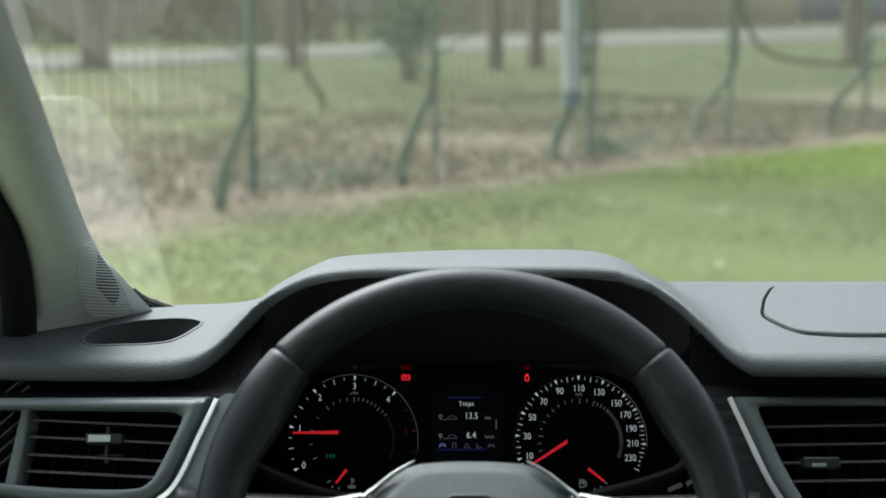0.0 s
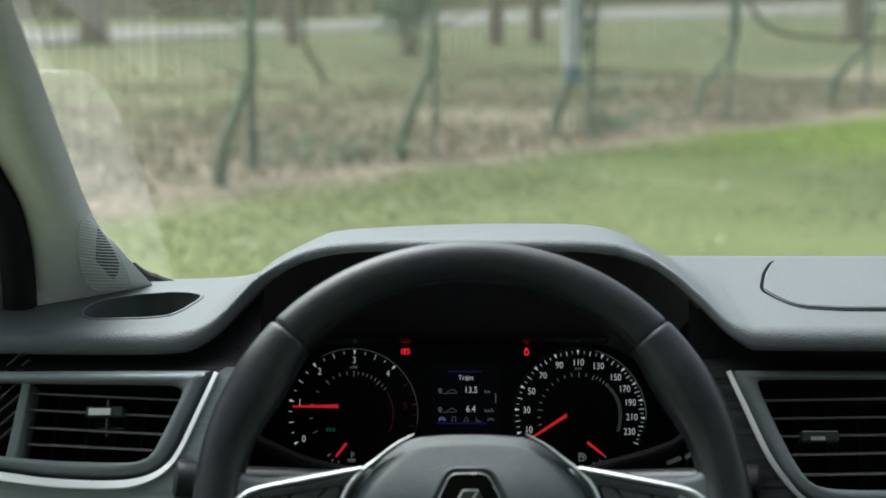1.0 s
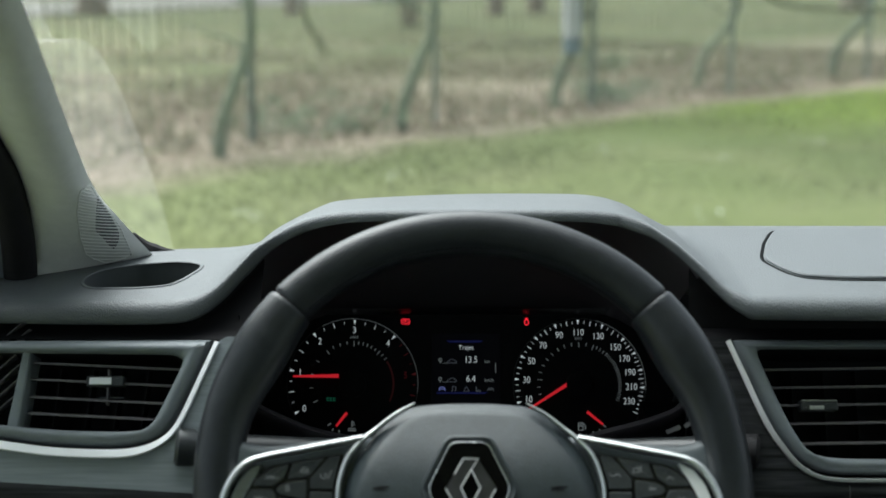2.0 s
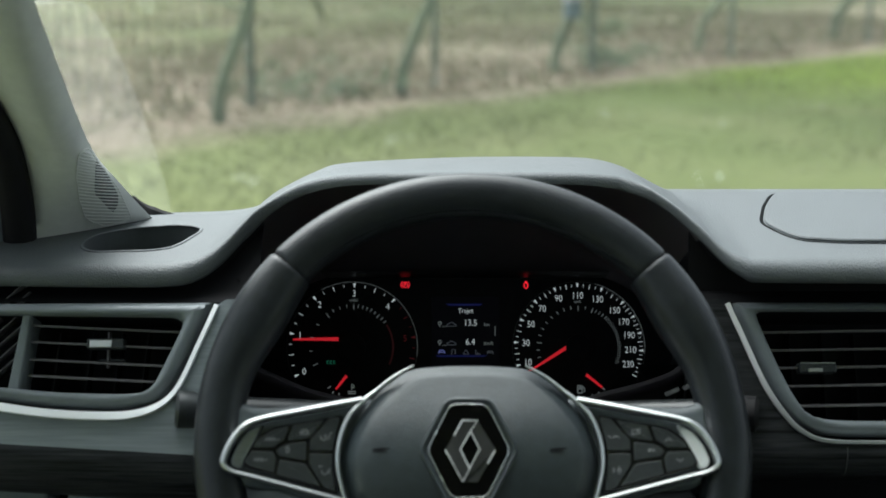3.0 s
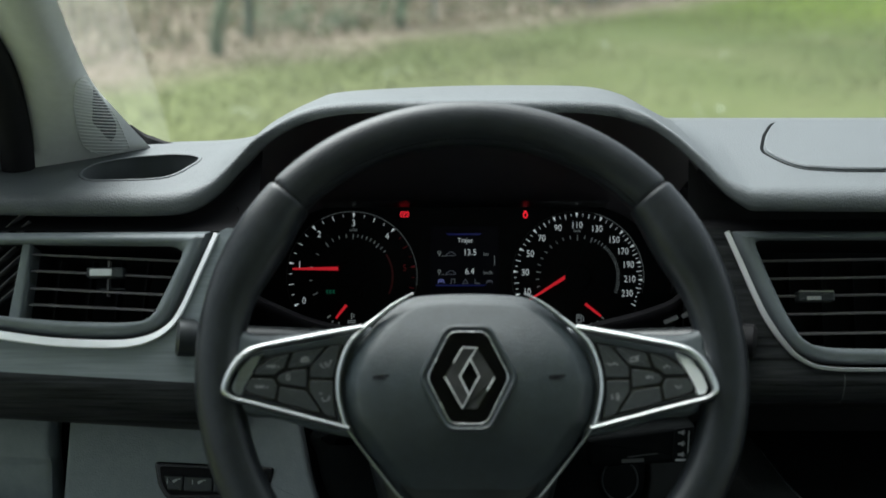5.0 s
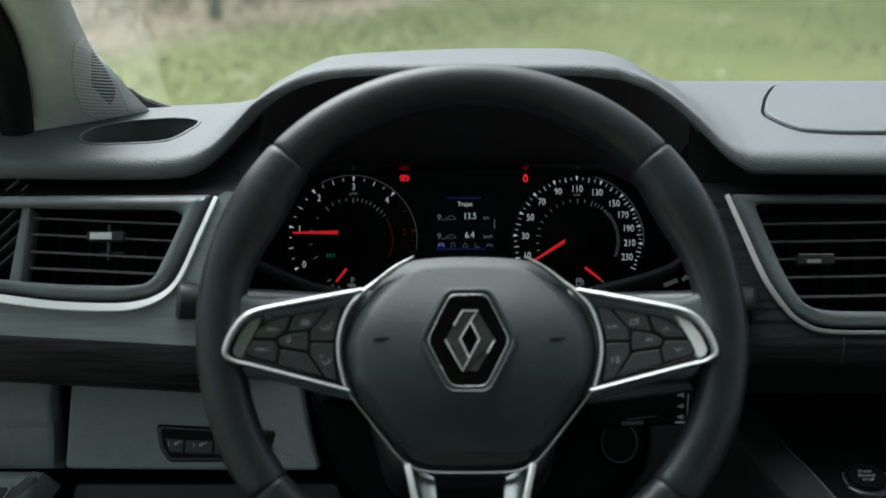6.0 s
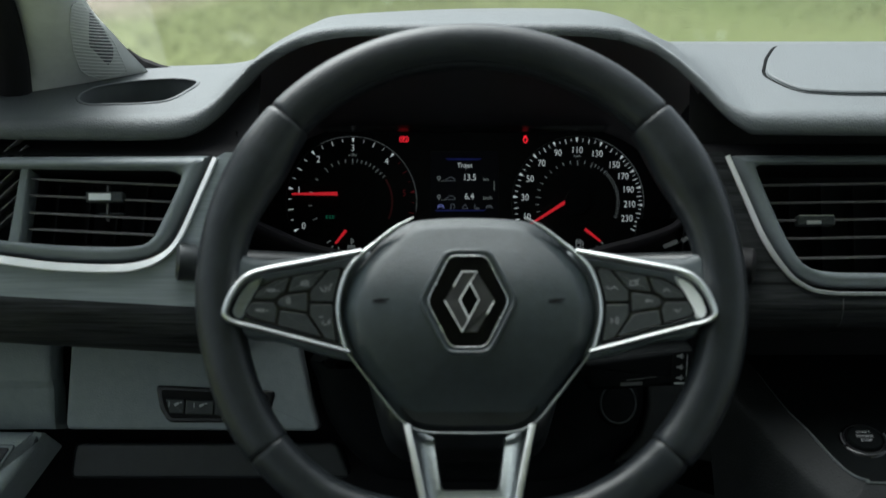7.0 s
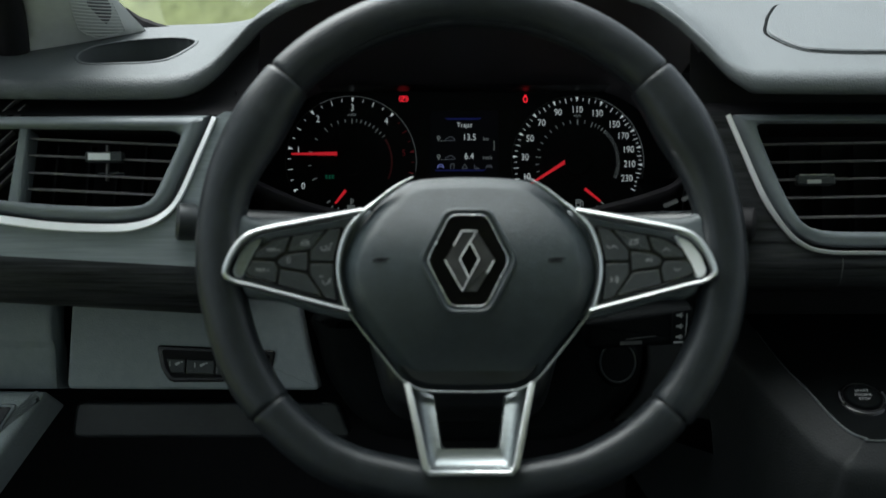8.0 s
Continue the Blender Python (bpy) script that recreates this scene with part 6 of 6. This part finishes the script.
def leaf_cloud(bm, centre, spread, n, size, g):
    for _ in range(n):
        c = Vector(centre) + Vector(g.normal(0, 1, 3) * np.array(spread))
        a = Vector(g.normal(0, 1, 3)).normalized()
        b = a.orthogonal().normalized()
        s = size * g.uniform(0.5, 1.3)
        bm.faces.new([bm.verts.new(c + a * s), bm.verts.new(c + b * s * 0.45), bm.verts.new(c - a * s), bm.verts.new(c - b * s * 0.45)])


TRUNKS = [(-1.68, 9.60, 0.255, 0.046), (-0.35, 11.2, 0.27, 0.050), (1.15, 13.1, 0.25, 0.052), (3.08, 15.6, 0.42, 0.045), (5.2, 17.3, 0.45, 0.06)]
for k, (x, y, lean, r) in enumerate(TRUNKS):
    base = Vector((x, y, 0))
    tree = thing("hedge_tree", base, "slim crooked mossy tree growing along the fence", "tree", "trees along the fence")
    bm, path = crooked_trunk(base, lean, r, 3.6, 20 + k)
    part("trunk", bm, M_BARK, tree)
    lb = bmesh.new()
    for j in range(7):
        q = path[int(len(path) * (0.55 + 0.06 * j))]
        dr = rng.normal(0, 1, 2)
        b2, end = limb(q, (dr[0], dr[1] * 0.6, 1.0), rng.uniform(0.5, 0.9), r * 0.35, 60 + 7 * k + j)
        me = bpy.data.meshes.new("t")
        b2.to_mesh(me)
        lb.from_mesh(me)
        bpy.data.meshes.remove(me)
        b2.free()
    part("limbs", lb, M_BARK, tree, kind="stuff")
    cb = bmesh.new()
    for j in range(9):
        q = Vector(path[-1]) + Vector((rng.uniform(-0.7, 0.7), rng.uniform(-0.5, 0.5), rng.uniform(-0.9, 0.7)))
        leaf_cloud(cb, q, (0.2, 0.2, 0.18), 60, 0.035, rng)
    part("crown", cb, M_LEAF, tree, kind="stuff")
# a pale sleeve round the middle tree and its tie
sx, sy, sl, sr = TRUNKS[2]
sleeve = thing("tree_sleeve", (sx + sl, sy, 0.7), "white plastic sleeve round a fence tree trunk", "tree guard")
part("sleeve_tube", sweep([(sx + sl * 1.0 + -0.1, sy - 0.06, 0.72), (sx + sl * 1.0 + -0.1 - 0.02, sy - 0.06, 1.3), (sx + sl + -0.1 - 0.04, sy - 0.06, 1.95)], circle(0.095, 14), (0, 1, 0)), M_SLEEVE, sleeve)
part("sleeve_tie", sweep([(sx + sl + -0.1, sy - 0.06, 0.56), (sx + sl + -0.1, sy - 0.06, 0.725)], circle(0.088, 14), (0, 1, 0)), M_TIE, sleeve, "blue-grey tie under the sleeve")

# arching bramble canes in front of the fence
for pts in ([(3.43, 15.0, 2.4), (3.4, 15.0, 1.75), (3.53, 15.0, 1.3), (3.83, 15.0, 1.02), (4.58, 15.1, 0.93), (5.88, 15.2, 0.97), (6.98, 15.4, 1.2), (7.38, 15.5, 0.0)],
            [(-0.93, 10.4, 0.72), (-1.0, 10.4, 0.84), (-1.10, 10.4, 1.05), (-1.10, 10.4, 1.55), (-1.15, 10.42, 2.1), (-1.35, 10.45, 2.45), (-1.50, 10.5, 1.9), (-1.52, 10.5, 0.8), (-1.55, 10.5, 0.0)]):
    cane = thing("bramble_cane", (pts[-1][0], pts[-1][1], 0), "thin arching green bramble cane by the fence", "bramble", "bramble canes")
    path = spline(pts, 8)
    part("stem", sweep(path, circle(0.0016 * pts[0][1], 6), (0, 1, 0.1)), M_CANE, cane)

# low ivy at the foot of the fence and round the sleeved tree
for cx, cy, w, h, n, lab in ((-1.05, 10.9, 0.45, 0.10, 14, "low green ivy at the foot of the fence"), (1.62, 13.35, 0.16, 0.34, 16, "dark ivy bush beside the sleeved tree"), (2.0, 14.0, 0.35, 0.10, 8, "low green ivy at the foot of the fence")):
    ivy = thing("ivy_clump", (cx, cy, 0), lab, "ivy", "ivy along the fence")
    bm = bmesh.new()
    for j in range(n):
        leaf_cloud(bm, (cx + rng.normal(0, w), cy + rng.normal(0, 0.15), 0.05 + abs(rng.normal(0, h))), (0.09, 0.07, 0.05), 40, 0.03, rng)
    part("leaves", bm, M_LEAF, ivy, kind="stuff")

# ---- behind the fence ----
def big_tree(x, y, r, h, seed, label):
    t = thing("woodland_tree", (x, y, 0), label, "tree", "trees of the far wood")
    g = np.random.RandomState(seed)
    pts = [(x + g.uniform(-0.15, 0.15) * k / 5, y, h * k / 6 - 0.1) for k in range(7)]
    path = spline(pts, 3)
    part("trunk", sweep(path, circle(1.0, 10), (0, 1, 0), scales=[r * (1.3 if i == 0 else 1 - 0.7 * i / len(path)) for i in range(len(path))]), M_BROWN, t)
    lb = bmesh.new()
    for j in range(12):
        q = path[int(len(path) * g.uniform(0.25, 0.98))]
        b2, end = limb(q, (g.normal(), g.normal(), 0.9), h * g.uniform(0.2, 0.4), r * 0.3, seed * 31 + j)
        me = bpy.data.meshes.new("t")
        b2.to_mesh(me)
        lb.from_mesh(me)
        bpy.data.meshes.remove(me)
        b2.free()
    part("limbs", lb, M_BROWN, t, kind="stuff")
    cb = bmesh.new()
    for j in range(16):
        leaf_cloud(cb, (x + g.normal(0, h * 0.16), y + g.normal(0, h * 0.16), h * g.uniform(0.5, 1.05)), (0.7, 0.7, 0.5), 40, 0.12, g)
    part("crown", cb, M_LEAF, t, kind="stuff")


big_tree(-10.7, 40.0, 0.48, 12, 1, "stout brown tree trunk before the far lane")
big_tree(-7.2, 60.0, 0.25, 11, 2, "bare brown tree beyond the far lane")
big_tree(1.6, 40.0, 0.24, 10, 3, "bare grey-brown tree before the far lane")
big_tree(3.0, 42.0, 0.26, 11, 4, "bare grey-brown tree before the far lane")
big_tree(13.2, 42.0, 0.42, 12, 5, "stout grey tree trunk before the far lane")
big_tree(-4.6, 40.0, 0.2, 9, 6, "bare grey-brown tree before the far lane")

# evergreen bush between the posts
bush = thing("evergreen_bush", (-0.9, 32.0, 0), "dense dark green bush behind the fence", "bush")
bm = bmesh.new()
for j in range(60):
    leaf_cloud(bm, (-0.8 + rng.normal(0, 0.45), 32 + rng.normal(0, 0.5), rng.uniform(0.75, 2.6)), (0.22, 0.22, 0.2), 30, 0.08, rng)
part("leaves", bm, M_LEAF, bush, kind="stuff")
bm = bmesh.new()
for j in range(6):
    sweep([(-0.8 + 0.06 * j - 0.15, 32, -0.05), (-0.8 + 0.12 * (j - 2.5), 32.0, 1.0), (-0.8 + 0.25 * (j - 2.5), 32.0, 2.0)], circle(0.03, 5), (0, 1, 0), bm=bm)
part("stems", bm, M_BROWN, bush, kind="stuff")

def wood_edge(x):
    """Where the far wood begins, behind the lane."""
    return 84 + 0.3 * min(0, x + 10) + 4.6 * min(15, max(0, x + 10)) + 2.4 * max(0, x - 5)


# far wood: thin stems and twigs in their thousands
bm = bmesh.new()
for _ in range(1000):
    x = rng.uniform(-55, 112)
    y = wood_edge(x) + 2 + rng.uniform(0, 30)
    h, r = rng.uniform(5, 13), rng.uniform(0.05, 0.22)
    dx = rng.uniform(-0.6, 0.6)
    sweep([(x, y, -0.1), (x + dx * 0.4, y, h * 0.5), (x + dx, y, h)], circle(r, 5), (0, 1, 0), bm=bm, scales=[1, 0.8, 0.3])
tagged(part("far_wood", bm, M_TWIG), "bare grey-brown winter woodland", "wood", kind="stuff")
bm = bmesh.new()
for _ in range(1600):
    x = rng.uniform(-55, 112)
    leaf_cloud(bm, (x, wood_edge(x) + rng.uniform(0, 24), rng.uniform(0.3, 9) ** 1.0), (1.0, 0.8, 0.7), 26, 0.28, rng)
tagged(part("undergrowth", bm, mat("brown_green_thicket", (0.165, 0.175, 0.075), 0.9, color2=(0.30, 0.255, 0.16), vscale=0.25)), "brown and olive thicket in the far wood", "thicket", kind="stuff")

# grass blades on the lawn, dead leaves and tufts along the fence, daisies
def scatter(n, draw, size, wide):
    co, fc = [], []
    for _ in range(n):
        x, y = draw()
        h, a, t = size * rng.uniform(0.5, 1.3), rng.uniform(0, math.pi), rng.normal(0, 0.5, 2) * size
        w = wide * rng.uniform(0.6, 1.3)
        k = len(co)
        co += [(x - w * math.cos(a), y - w * math.sin(a), 0.0), (x + w * math.cos(a), y + w * math.sin(a), 0.0), (x + t[0], y + t[1], h)]
        fc.append((k, k + 1, k + 2))
    me = bpy.data.meshes.new("scatter")
    me.from_pydata(co, [], fc)
    bm = bmesh.new()
    bm.from_mesh(me)
    bpy.data.meshes.remove(me)
    return bm


def on_lawn():
    while True:
        y = 2.0 + 17.5 * rng.rand() ** 1.1
        x = rng.normal(0.03, 0.24) * max(y, 4)
        if rng.rand() > (y - 2.0) / 4.0:
            continue
        if (Vector((x, y, 0)) - FENCE0).dot(FENCEN) < -0.2:
            return x, y


def behind():
    s, o = rng.uniform(-3, 14), abs(rng.normal(0, 1.0)) * 6 - 0.4
    p = along(s, o)
    return p.x, p.y


tagged(part("grass", scatter(60000, on_lawn, 0.022, 0.006), M_BLADE, smooth=False), "short green lawn grass", "grass", kind="stuff")
tagged(part("rough_grass", scatter(12000, behind, 0.12, 0.01), M_BLADE, smooth=False), "rough olive grass tufts behind the fence", "grass", kind="stuff")
tagged(part("dead_leaves", scatter(28000, behind, 0.035, 0.022), M_DRY, smooth=False), "brown dead leaves along the fence", "leaves", kind="stuff")
bm = bmesh.new()
for cx, cy in ((1.27, 9.7), (-1.12, 7.05), (1.52, 7.05), (2.0, 9.2), (-0.3, 8.4), (2.9, 10.2)):
    for _ in range(5):
        x, y, z = cx + rng.normal(0, 0.07), cy + rng.normal(0, 0.1), 0.06
        vs = [bm.verts.new((x + 0.013 * math.cos(q), y + 0.013 * math.sin(q), z + 0.004 * (k % 2))) for k, q in enumerate(np.linspace(0, 2 * math.pi, 9)[:-1])]
        bm.faces.new(vs)
tagged(part("daisies", bm, M_DAISY), "small clumps of white daisies in the lawn", "flowers", kind="stuff")
